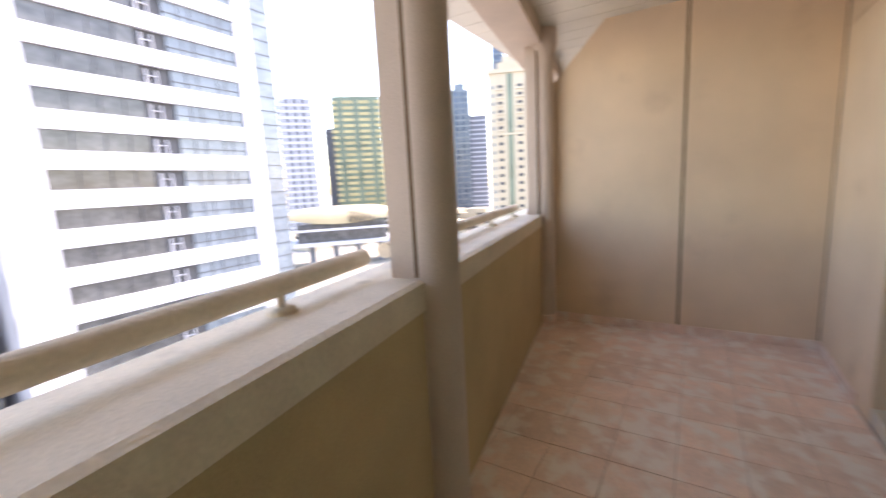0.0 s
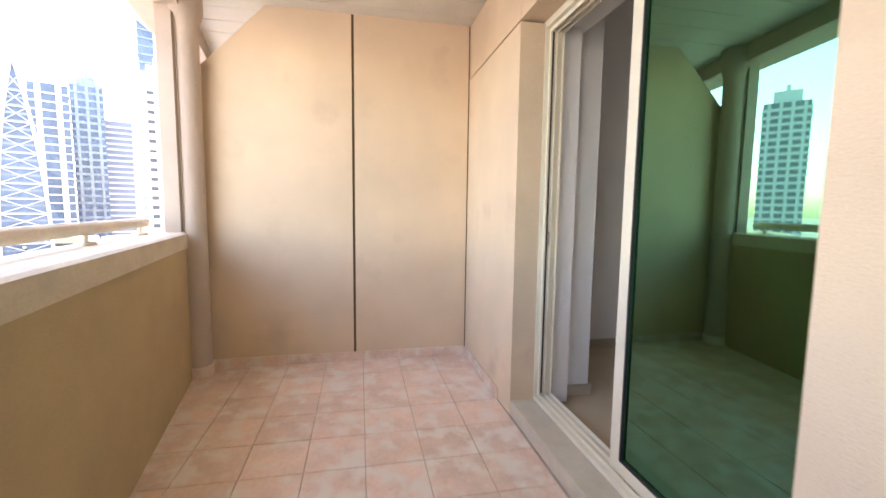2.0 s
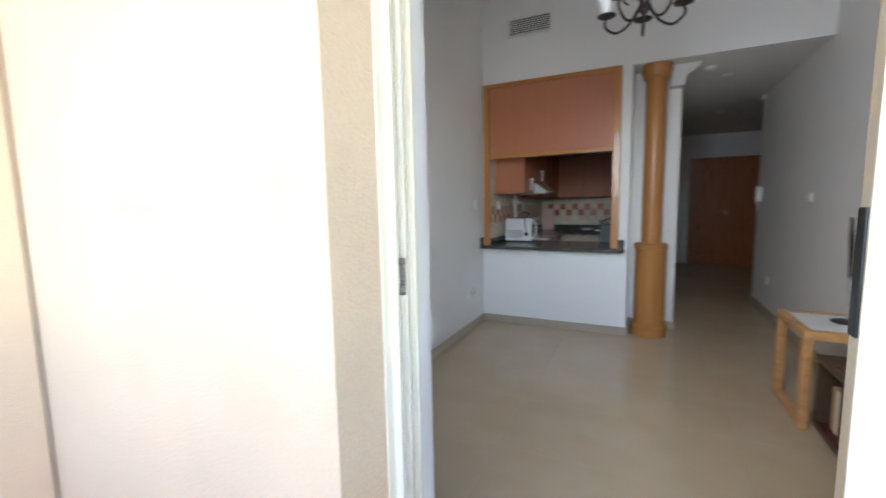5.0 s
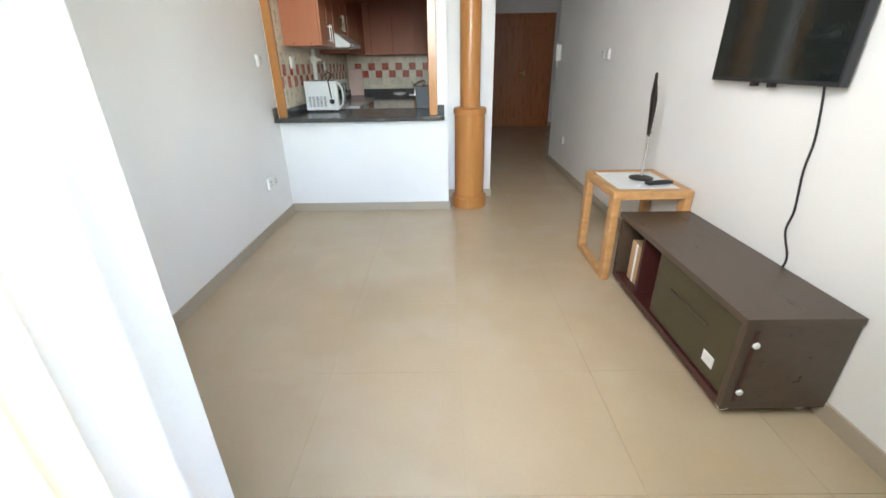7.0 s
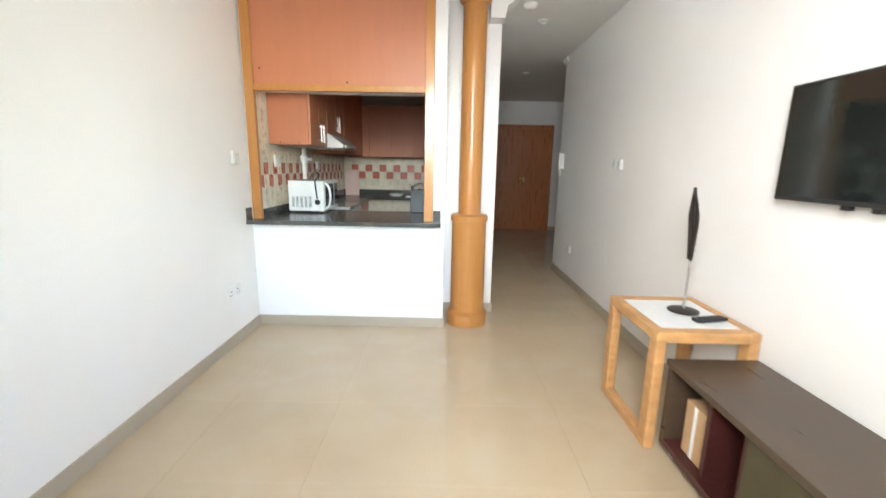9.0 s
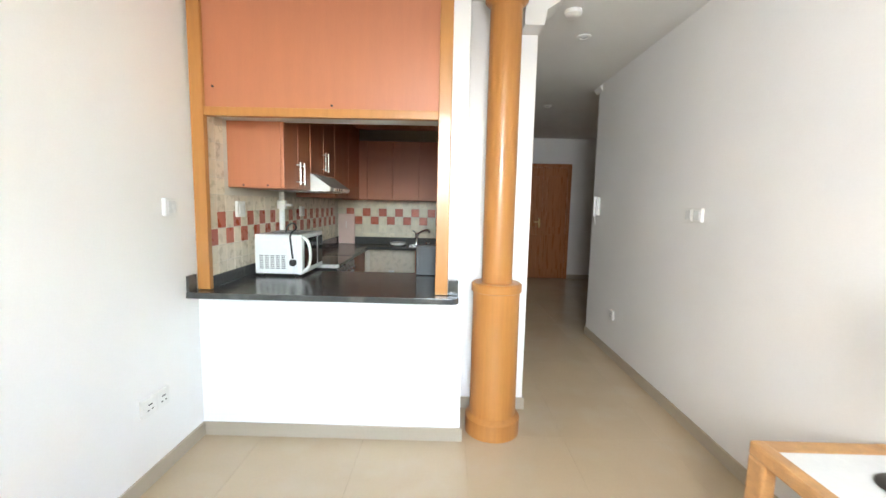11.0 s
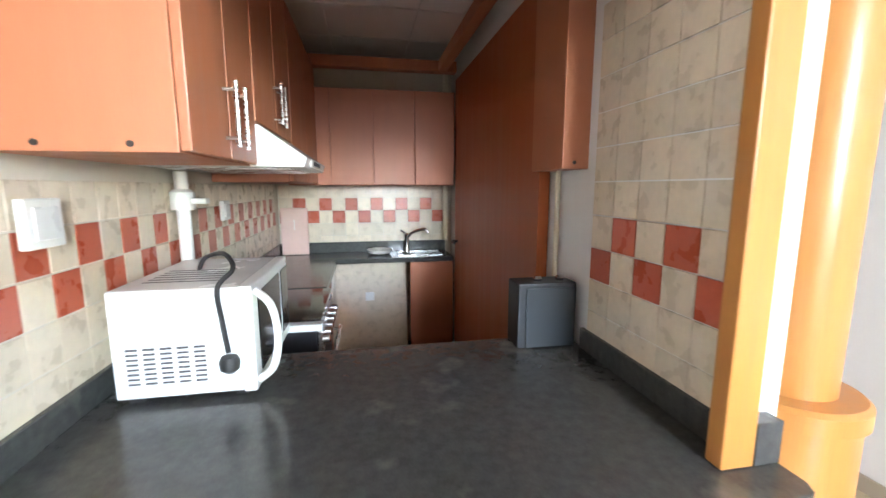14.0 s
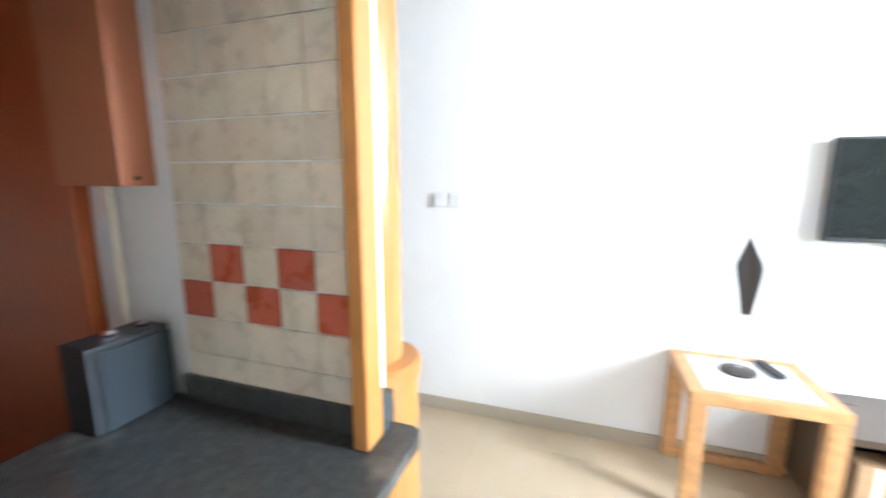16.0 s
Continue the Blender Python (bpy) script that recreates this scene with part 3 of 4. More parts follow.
tagged(boxes("glass_top", "frost", [((TX0 + 0.05, TY0 + 0.07, TZ - 0.014), (TX1 - 0.05, TY1 - 0.07, TZ - 0.004))], st, 0.002), "pale frosted glass insert")

sc = thing("leaf_sculpture", "dark metal leaf sculpture on a round base", "sculpture", (2.93, 2.66, TZ))
lathe("base", "bronze", [(0.075, TZ + 0.0), (0.075, TZ + 0.006), (0.055, TZ + 0.012), (0.012, TZ + 0.018)], (2.93, 2.66, 0), sc, 28)
tube("stem", "steel", [(2.93, 2.66, TZ + 0.015), (2.932, 2.662, 0.88)], 0.006, sc, 8, False)
LEAF = Matrix.Translation((2.93, 2.66, 0)) @ pose(0, 0, 0, 0, 0, 108) @ Matrix.Translation((-2.93, -2.66, 0))
bm = bmesh.new()
N = 14
rows = []
for i in range(N + 1):
    f = i / N
    w = 0.02 + 0.03 * f / 0.6 if f < 0.6 else 0.05 * (1 - f) / 0.4 + 0.003
    off = 0.025 * f * f
    z = 0.872 + 0.365 * f
    rows.append([bm.verts.new((2.93 + off + s * w, 2.66 - 0.03 * s * (1 if f < 2 else 0) * w / 0.06 - 0.008 * (abs(s) < 0.1), z)) for s in (-1, -0.5, 0, 0.5, 1)])
for a, b in zip(rows, rows[1:]):
    for j in range(4):
        bm.faces.new((a[j], a[j + 1], b[j + 1], b[j]))
bmesh.ops.transform(bm, matrix=LEAF, verts=bm.verts[:])
geom = bmesh.ops.solidify(bm, geom=bm.faces[:], thickness=0.008)
finish(bm, "blade", "bronze", sc)
for i in range(9):
    z = 0.9 + 0.033 * i
    boxes("vein", "steel", [((-0.026, -0.0015, -0.002), (0.026, 0.0015, 0.002))], sc, 0, LEAF @ pose(2.94 + 0.02 * (i / 9) ** 2, 2.648, z, 0, -28))

rm = thing("remote_control", "black remote control lying on the table", "remote", (2.98, 2.52, TZ))
boxes("body", "black", [((-0.085, -0.023, 0), (0.085, 0.023, 0.018))], rm, 0.005, Matrix.Translation((2.98, 2.52, TZ)) @ pose(0, 0, 0, 0, 0, 12))
boxes("button", "bluegrey", [((-0.07 + 0.02 * i, -0.014 + 0.014 * j, 0.018), (-0.06 + 0.02 * i, -0.006 + 0.014 * j, 0.0205)) for i in range(7) for j in range(2)], rm, 0, Matrix.Translation((2.98, 2.52, TZ)) @ pose(0, 0, 0, 0, 0, 12))

# low television bench, open front towards the room
X0, X1, Y0, Y1, Z0, Z1 = 2.712, 3.12, 1.215, 2.352, 0.055, 0.473
tb = thing("tv_bench", "low dark walnut television bench on castors, open front", "tv bench", (2.92, 1.78, 0))
boxes("top", "walnut", [((X0 - 0.01, Y0 - 0.005, Z1 - 0.03), (X1, Y1 + 0.005, Z1))], tb, 0.002)
each("side", "walnut", [((X0, Y0, Z0), (X1, Y0 + 0.03, Z1 - 0.03)), ((X0, Y1 - 0.03, Z0), (X1, Y1, Z1 - 0.03))], tb, 0.0015)
tagged(boxes("interior", "wine", [((X0, Y0 + 0.03, Z0), (X1, Y1 - 0.03, Z0 + 0.03)), ((X1 - 0.015, Y0 + 0.03, Z0 + 0.03), (X1 - 0.005, Y1 - 0.03, Z1 - 0.03)), ((X0 + 0.02, 2.06, Z0 + 0.03), (X1 - 0.015, 2.085, Z1 - 0.03)), ((X0 + 0.02, 1.86, Z0 + 0.03), (X1 - 0.015, 1.885, Z1 - 0.03))], tb, 0.001), "wine red inner boards")
fl = tagged(boxes("flap", "smoke", [((X0 + 0.012, Y0 + 0.035, Z0 + 0.035), (X0 + 0.024, 1.86, Z1 - 0.035))], tb, 0.001), "smoked brown flap door")
boxes("flap_handle", "walnut", [((X0 + 0.006, 1.42, 0.3), (X0 + 0.012, 1.72, 0.306))], fl)
boxes("label", "paper", [((X0 + 0.009, 1.33, 0.15), (X0 + 0.012, 1.4, 0.2))], fl)
boxes("edge_strip", "walnut", [((X0 - 0.004, Y0 - 0.004, Z0), (X0 + 0.02, Y0 - 0.0005, Z1 - 0.03))], tb, 0.001)
for z in (0.14, 0.36):
    lathe("cap", "plastic", [(0.013, 0), (0.013, 0.008), (0.009, 0.012)], (X0 + 0.05, Y0, z), tb, 14, pose(0, 0, 0, 90))
boxes("gap", "wine", [((X0 + 0.035, Y0 - 0.003, Z0 + 0.04), (X0 + 0.05, Y0 - 0.0005, Z1 - 0.05))], tb)
for x in (X0 + 0.05, X1 - 0.05):
    for y in (Y0 + 0.05, Y1 - 0.05):
        lathe("castor", "plastic", [(0.012, -0.012), (0.024, -0.01), (0.026, 0), (0.024, 0.01), (0.012, 0.012)], (x, y, 0.027), tb, 16, pose(0, 0, 0, 90))
        boxes("fork", "steel", [((x - 0.012, y - 0.016, 0.03), (x + 0.012, y + 0.016, Z0))], tb, 0.002)

cb = thing("cardboard_box", "small brown cardboard box inside the bench", "box", (2.82, 2.19, 0.085))
boxes("carton", "carton", [((2.76, 2.12, 0.086), (2.88, 2.26, 0.33))], cb, 0.003)
boxes("tape", "paper", [((2.7585, 2.18, 0.088), (2.76, 2.2, 0.328))], cb)

tv = thing("television", "flat black television mounted on the white wall", "television", (3.1, 1.97, 1.43))
boxes("case", "black", [((3.065, 1.59, 1.207), (3.1, 2.365, 1.66))], tv, 0.004)
boxes("screen", "screen", [((3.0635, 1.6, 1.225), (3.066, 2.355, 1.65))], tv)
boxes("bracket", "black", [((3.1, 1.8, 1.3), (3.13, 2.1, 1.55))], tv, 0.003)
each("stand_mount", "black", [((3.07, y, 1.19), (3.095, y + 0.03, 1.207)) for y in (1.93, 2.04)], tv, 0.002)
boxes("badge", "bluegrey", [((3.0625, 1.96, 1.213), (3.065, 2.0, 1.218))], tv)
cable = thing("tv_cable", "black power cable hanging down the white wall", "cable", (3.12, 1.65, 0.46))
tube("wire", "black", [(3.105, 1.7, 1.215), (3.12, 1.695, 1.12), (3.12, 1.675, 1.0), (3.122, 1.68, 0.88), (3.12, 1.655, 0.72), (3.122, 1.665, 0.62), (3.12, 1.61, 0.52), (3.115, 1.615, 0.45)], 0.0045, cable, 8)

# ---- kitchen ----
mw = thing("microwave_oven", "white microwave oven, its slotted side to the room", "microwave", (0.45, 4.4, 0.915))
boxes("body", "enamel", [((0.3, 4.215, 0.932), (0.585, 4.66, 1.198))], mw, 0.006)
tagged(boxes("front", "plastic", [((0.585, 4.21, 0.93), (0.618, 4.665, 1.2))], mw, 0.006), "grey-white front with dark door")
boxes("window", "screen", [((0.618, 4.26, 0.965), (0.621, 4.52, 1.17)), ((0.618, 4.55, 0.965), (0.621, 4.65, 1.17))], mw)
tube("handle", "plastic", [(0.618, 4.235, 0.95), (0.655, 4.235, 0.985), (0.668, 4.235, 1.065), (0.655, 4.235, 1.145), (0.618, 4.235, 1.185)], 0.01, mw, 10)
boxes("vent_slot", "fdark", [((0.33 + 0.037 * i, 4.2135, 0.967 + 0.0122 * j), (0.356 + 0.037 * i, 4.2155, 0.9725 + 0.0122 * j)) for i in range(5) for j in range(8)], mw)
boxes("top_slot", "fdark", [((0.34, 4.3 + 0.03 * i, 1.1975), (0.52, 4.306 + 0.03 * i, 1.199)) for i in range(6)], mw)
each("foot", "black", [((x, y, 0.9155), (x + 0.03, y + 0.03, 0.932)) for x in (0.32, 0.56) for y in (4.23, 4.61)], mw, 0.002)
tube("power_cord", "black", [(0.42, 4.45, 1.205), (0.47, 4.36, 1.25), (0.545, 4.27, 1.272), (0.575, 4.23, 1.24), (0.545, 4.206, 1.2), (0.55, 4.203, 1.12), (0.56, 4.2, 1.04)], 0.006, mw, 8)
lathe("plug", "black", [(0.01, -0.03), (0.022, -0.02), (0.024, 0.0), (0.018, 0.012)], (0.562, 4.196, 1.02), mw, 14)
mw.location += Vector((-0.02, 0.045, -0.0295))

bx = thing("black_appliance", "black box shaped appliance with slate side, on the counter", "appliance", (1.46, 4.45, 0.915))
boxes("body", "black", [((1.35, 4.425, 0.9155), (1.548, 4.526, 1.13))], bx, 0.006)
boxes("side_panel", "bluegrey", [((1.375, 4.418, 0.918), (1.545, 4.425, 1.115))], bx, 0.002)
for x in (1.43, 1.51):
    lathe("knob", "chrome", [(0.014, 1.13), (0.016, 1.138), (0.01, 1.146)], (x, 4.47, 0), bx, 14)
bx.location += Vector((0, 0, -0.0295))


def cabinet(name, label, a, b, doors, axis, side, handles=True, knobs=False, group="kitchen wall cabinets"):
    """Wall or base unit from corner a to corner b; doors along an axis on the side given (+1 or -1)."""
    t = thing(name, label, "cabinet", ((a[0] + b[0]) / 2, (a[1] + b[1]) / 2, a[2]), group)
    boxes("body", "cherry", [(a, b)], t, 0.003)
    o = 1 - axis
    step = (b[axis] - a[axis]) / doors
    for k in range(doors):
        lo, hi = [0, 0, a[2] + 0.004], [0, 0, b[2] - 0.004]
        lo[axis], hi[axis] = a[axis] + step * k + 0.003, a[axis] + step * (k + 1) - 0.003
        face = b[o] if side > 0 else a[o]
        lo[o], hi[o] = sorted((face + side * 0.001, face + side * 0.021))
        d = boxes("door", "cherry", [(lo, hi)], t, 0.003)
        if handles:
            e = hi[axis] - 0.035 if k % 2 == 0 else lo[axis] + 0.035
            p = [0, 0, 0]
            p[axis], p[o] = e, face + side * 0.05
            z0 = a[2] + 0.03
            tube("handle", "steel", [(p[0], p[1], z0), (p[0], p[1], z0 + 0.15)], 0.006, d, 8, False)
            for z in (z0 + 0.02, z0 + 0.13):
                q = list(p)
                q[o] = face + side * 0.015
                tube("pin", "steel", [(p[0], p[1], z), (q[0], q[1], z)], 0.004, d, 6, False)
    return t


c1 = cabinet("wall_cabinet", "cherry laminate wall cabinet with steel bar handles", (0.214, 4.075, 1.47), (0.54, 4.56, 2.2), 2, 1, 1)
for x in (0.31, 0.46):
    lathe("screw_cap", "bronze", [(0.006, 0), (0.006, 0.004)], (x, 4.075, 1.485), c1, 10, pose(0, 0, 0, 90))
cabinet("wall_cabinet", "cherry laminate wall cabinet above the hood", (0.214, 4.57, 1.6), (0.54, 5.2, 2.2), 2, 1, 1)
cabinet("wall_cabinet", "cherry laminate wall cabinet near the back wall", (0.214, 5.21, 1.43), (0.54, 6.22, 2.2), 2, 1, 1, False)
cabinet("wall_cabinet", "row of cherry laminate wall cabinets over the sink", (0.36, 6.24, 1.42), (1.53, 6.598, 2.08), 4, 0, -1, False)
rc = thing("wall_cabinet", "cherry laminate wall cabinet beside the tiled pier", "cabinet", (1.58, 4.56, 1.47), group="kitchen wall cabinets")
boxes("body", "cherry", [((1.495, 4.455, 1.465), (1.66, 4.7, 2.3))], rc, 0.003)
lathe("screw_cap", "bronze", [(0.006, 0), (0.006, 0.004)], (1.535, 4.455, 1.485), rc, 10, pose(0, 0, 0, 90))

hood = thing("cooker_hood", "white enamel cooker hood under the cabinets", "cooker hood", (0.45, 4.9, 1.47))
prism("body", "enamel", [(0.214, 1.47), (0.69, 1.47), (0.7, 1.5), (0.56, 1.598), (0.214, 1.598)], 1, 4.6, 5.19, hood, 0.004)
boxes("control_panel", "plastic", [((0.695, 4.7, 1.474), (0.703, 5.1, 1.5))], hood, 0.002)
boxes("filter", "steel", [((0.26, 4.65, 1.464), (0.64, 5.14, 1.4695))], hood, 0.001)
for y in (4.75, 4.82, 4.89):
    lathe("button", "black", [(0.008, 0), (0.008, 0.006)], (0.703, y, 1.487), hood, 10, pose(0, 0, 0, 0, 90))

pipe = thing("gas_pipe", "white gas pipe with a valve on the tiled wall", "pipe", (0.26, 4.78, 1.0))
tube("tube", "plastic", [(0.26, 4.78, 0.9), (0.26, 4.78, 1.46)], 0.022, pipe, 12, False)
lathe("valve", "plastic", [(0.038, 1.33), (0.038, 1.39), (0.025, 1.4)], (0.26, 4.78, 0), pipe, 16)
boxes("lever", "plastic", [((0.26, 4.76, 1.35), (0.34, 4.8, 1.37))], pipe, 0.004)

cook = thing("cooker", "free-standing cooker with white front rail and knobs", "cooker", (0.45, 5.1, 0))
boxes("body", "black", [((0.23, 4.8, 0.01), (0.68, 5.4, 0.86))], cook, 0.004)
boxes("rail", "enamel", [((0.24, 4.785, 0.862), (0.7, 4.83, 0.89))], cook, 0.004)
boxes("hob", "screen", [((0.24, 4.835, 0.862), (0.69, 5.39, 0.885))], cook, 0.003)
boxes("fascia", "steel", [((0.681, 4.82, 0.74), (0.695, 5.38, 0.855))], cook, 0.003)
for k in range(6):
    lathe("knob", "chrome", [(0.02, 0), (0.018, 0.025), (0.01, 0.03)], (0.695, 4.87 + 0.088 * k, 0.8), cook, 14, pose(0, 0, 0, 0, 90))
tube("oven_handle", "steel", [(0.73, 4.85, 0.69), (0.73, 5.35, 0.69)], 0.01, cook, 8, False)
each("handle_pin", "steel", [((0.68, y, 0.685), (0.73, y + 0.015, 0.695)) for y in (4.88, 5.3)], cook)

kc = thing("kitchen_counter", "black granite kitchen counter round two tiled walls", "counter", (0.7, 6.2, 0.85))
boxes("slab", "granite", [((0.214, 5.41, 0.85), (0.665, 6.25, 0.885)), ((0.214, 6.25, 0.85), (1.53, 6.598, 0.885))], kc, 0.003)
each("splashback", "granite", [((0.214, 5.41, 0.886), (0.23, 6.58, 0.97)), ((0.23, 6.58, 0.886), (1.53, 6.597, 0.97))], kc, 0.002)
boxes("base_left", "cherry", [((0.214, 5.42, 0.1), (0.62, 6.24, 0.848))], kc, 0.003)
boxes("plinth", "black", [((1.2, 6.3, 0.005), (1.53, 6.59, 0.1))], kc)
boxes("base_door", "cherry", [((1.2, 6.262, 0.1), (1.53, 6.28, 0.845))], kc, 0.003)
boxes("base_side", "ktile", [((0.63, 6.5, 0.005), (1.2, 6.58, 0.845))], kc)
boxes("outlet", "plastic", [((0.86, 6.49, 0.5), (0.93, 6.5, 0.57))], kc, 0.003)
boxes("sink_basin", "steel", [((1.12, 6.32, 0.886), (1.46, 6.335, 0.892)), ((1.12, 6.53, 0.886), (1.46, 6.545, 0.892)), ((1.12, 6.335, 0.886), (1.135, 6.53, 0.892)), ((1.445, 6.335, 0.886), (1.46, 6.53, 0.892)), ((1.135, 6.335, 0.8862), (1.445, 6.53, 0.887))], kc)
tp = thing("mixer_tap", "chrome kitchen mixer tap on the sink", "tap", (1.2, 6.5, 0.89))
lathe("body", "chrome", [(0.028, 0.893), (0.024, 0.92), (0.02, 1.0), (0.022, 1.03), (0.01, 1.04)], (1.2, 6.5, 0), tp, 16)
tube("spout", "chrome", [(1.2, 6.5, 1.0), (1.24, 6.46, 1.05), (1.33, 6.42, 1.08), (1.36, 6.41, 1.05)], 0.011, tp, 10)
tube("lever", "chrome", [(1.2, 6.5, 1.035), (1.15, 6.47, 1.07)], 0.006, tp, 8, False)
dp = thing("dish_drainer", "small white dish at the sink", "dish", (0.98, 6.45, 0.886))
lathe("bowl", "enamel", [(0.05, 0.887), (0.09, 0.9), (0.1, 0.925), (0.095, 0.925), (0.04, 0.895)], (0.98, 6.45, 0), dp, 20)
pb = thing("chopping_board", "pink board leaning on the back wall", "board", (0.33, 6.5, 0.886))
boxes("board", "pinkboard", [((0.24, 6.52, 0.8865), (0.44, 6.54, 1.25))], pb, 0.008)
boxes("notch", "paper", [((0.335, 6.518, 1.08), (0.34, 6.5205, 1.16))], pb)

kd = structure(thing("door_kitchen", "red mahogany kitchen door standing against the wall", "door", (1.56, 5.3, 0)))
boxes("leaf", "redwood", [((1.535, 4.72, 0.005), (1.58, 6.22, 2.16))], kd, 0.003)
tube("handle", "bronze", [(1.53, 6.1, 1.02), (1.49, 6.1, 1.02), (1.485, 6.0, 1.02)], 0.009, kd, 8)
structure(boxes("wall_kitchen_right", "white", [((1.585, 4.4, 0), (1.66, 6.6, 2.42))]))
kp = thing("corner_pipe", "cream vertical pipe beside the kitchen door", "pipe", (1.555, 4.63, 0.95), group="kitchen pipes")
tube("tube", "alu", [(1.555, 4.6, 0.02), (1.555, 4.6, 1.47)], 0.01, kp, 8, False)
tube("tube", "alu", [(1.515, 6.5, 0.98), (1.515, 6.5, 2.39)], 0.02, kp, 8, False)

kl = thing("ceiling_lamp", "small round ceiling lamp in the kitchen, off", "lamp", (0.95, 5.4, 2.4))
lathe("body", "plastic", [(0.09, 2.399), (0.09, 2.385), (0.07, 2.37), (0.03, 2.365)], (0.95, 5.4, 0), kl, 22)
sw = wall_plate("fused_switch", "white cooker switch on the tiled wall", "switch", (0.222, 4.18, 1.335), "+x", 1, 0.1)
wall_plate("fused_switch", "white switch on the tiled wall by the hood", "switch", (0.222, 5.3, 1.3), "+x", 1, 0.09)

# ---- the town across the way ----
EYE = Vector((4.5, -1.0, 1.5))
G = -24.0
ground = structure(boxes("ground", "sand", [((-2500, -2500, G - 1), (2500, 2500, G))]), "pale sandy ground and roads far below", "ground")


def far(az, d):
    return EYE.x + d * math.cos(radians(az)), EYE.y + d * math.sin(radians(az))


def tower(name, label, az0, az1, d, el, body, bands, step=3.4, band=1.5, crown=0.0, ribs=0, rib_mat=None):
    """A far tower: its sides carry proud floor bands and upright ribs."""
    az = (az0 + az1) / 2
    w = 2 * d * math.tan(radians(abs(az1 - az0)) / 2)
    x, y = far(az, d + w / 2)
    top = EYE.z + d * math.tan(radians(el))
    m = pose(x, y, 0, 0, 0, az - 90)
    t = thing(name, label, "building", (x, y, G), "far towers")
    boxes("core", body, [((-w / 2, -w / 2, G), (w / 2, w / 2, top))], t, 0, m)
    spans = []
    z = G + 5
    while z < top - 1:
        spans.append(((-w / 2 - 0.4, -w / 2 - 0.4, z), (w / 2 + 0.4, w / 2 + 0.4, z + band)))
        z += step
    boxes("floor_band", bands, spans, t, 0, m)
    if ribs:
        boxes("rib", rib_mat or bands, [((-w / 2 + w * (i + 0.35) / ribs, -w / 2 - 0.7, G), (-w / 2 + w * (i + 0.65) / ribs, -w / 2, top)) for i in range(ribs)], t, 0, m)
    if crown:
        boxes("crown", bands, [((-w * 0.3, -w * 0.3, top), (w * 0.3, w * 0.3, top + crown)), ((-w * 0.05, -w * 0.05, top), (w * 0.05, w * 0.05, top + crown * 1.6))], t, 0, m)
    return t


# nearest white tower with ribbon windows and loggias
wtow = thing("white_tower", "white office tower with ribbon windows and dark loggias", "building", (-20, -56, G))
YF = -48.3
boxes("core", "facade", [((-29.5, YF - 16, G), (-4.6, YF - 0.6, 62))], wtow)
spans = []
zs = [4.6 + 3.45 * k for k in range(-8, 17)]
for z in zs:
    spans.append(((-29.5, YF - 0.6, z), (-4.6, YF, z + 1.7)))
boxes("spandrel", "facade", spans + [((-29.5, YF - 0.6, G), (-27.3, YF + 0.002, 62)), ((-8.1, YF - 0.6, G), (-4.6, YF + 0.002, 62))], wtow)
boxes("window_glass", "fglass", [((-16.6, YF - 0.5, z - 1.75), (-8.1, YF - 0.3, z)) for z in zs], wtow)
boxes("window_glass_pale", "fglass2", [((-27.3, YF - 0.5, z - 1.75), (-19.6, YF - 0.3, z)) for z in zs], wtow)
# thin dark sheets on the white core stand in for the loggias' shade
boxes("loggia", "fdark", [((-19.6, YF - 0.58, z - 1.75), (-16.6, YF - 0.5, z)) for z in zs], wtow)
boxes("loggia_partition", "facade", [((-17.3, YF - 0.5, z - 1.75), (-17.15, YF - 0.2, z - 0.3)) for z in zs] + [((-18.3, YF - 0.5, z - 1.75), (-18.2, YF - 0.2, z - 0.3)) for z in zs] + [((-18.3, YF - 0.5, z - 0.95), (-17.15, YF - 0.25, z - 0.88)) for z in zs], wtow)
boxes("mullion", "fdark", [((x, YF - 0.3, z - 1.75), (x + 0.08, YF - 0.22, z)) for z in zs for x in (-21.2, -22.4, -24.6, -25.6, -10.5, -13.0, -15.0)] + [((-27.3, YF - 0.3, z - 1.15), (-19.6, YF - 0.24, z - 1.08)) for z in zs], wtow)
boxes("glass_corner", "fglass2", [((-32.4, YF - 14, G), (-29.5, YF - 0.3, 62))], wtow)
boxes("corner_transom", "fdark", [((-32.45, YF - 14, G + 1.72 * k), (-29.5, YF - 0.25, G + 1.72 * k + 0.08)) for k in range(50)], wtow)
ltow = thing("grey_block", "dark grey office block with glazed balconies", "building", (4, -60, G))
boxes("core", "fglass", [((-3.4, YF - 20, G), (14, YF - 4, 4))], ltow)
boxes("floor_band", "facade", [((-3.6, YF - 20, G + 3.4 * k), (14, YF - 3.6, G + 3.4 * k + 0.5)) for k in range(9)], ltow)

tower("pale_tower", "slim white residential tower with balcony bands", -127.9, -131.9, 250, 11.6, "greyclad", "facade", 3.4, 1.3, 6, 4)
tower("gold_tower", "gold and green glass tower with balcony slabs", -134.4, -140.6, 260, 11.9, "greenclad", "gold", 3.4, 1.7, 0, 3, "greenclad")
tower("dark_tower", "grey glass tower beside the gold tower", -133.3, -134.9, 285, 8.0, "greyclad", "greyclad", 3.4, 1.2)
tower("grey_tower", "grey banded office tower", -152.6, -154.9, 330, 8.9, "greyclad", "facade", 3.4, 1.1)
tower("blue_tower", "blue glass tower with white floor slabs", -146.9, -149.9, 290, 11.7, "blueglass", "facade", 4.2, 0.7, 4, 2)
tower("blue_tower", "pale blue glass tower with stepped crown", -150.0, -152.6, 320, 12.2, "blueglass", "fglass2", 4.2, 1.4, 5, 3)
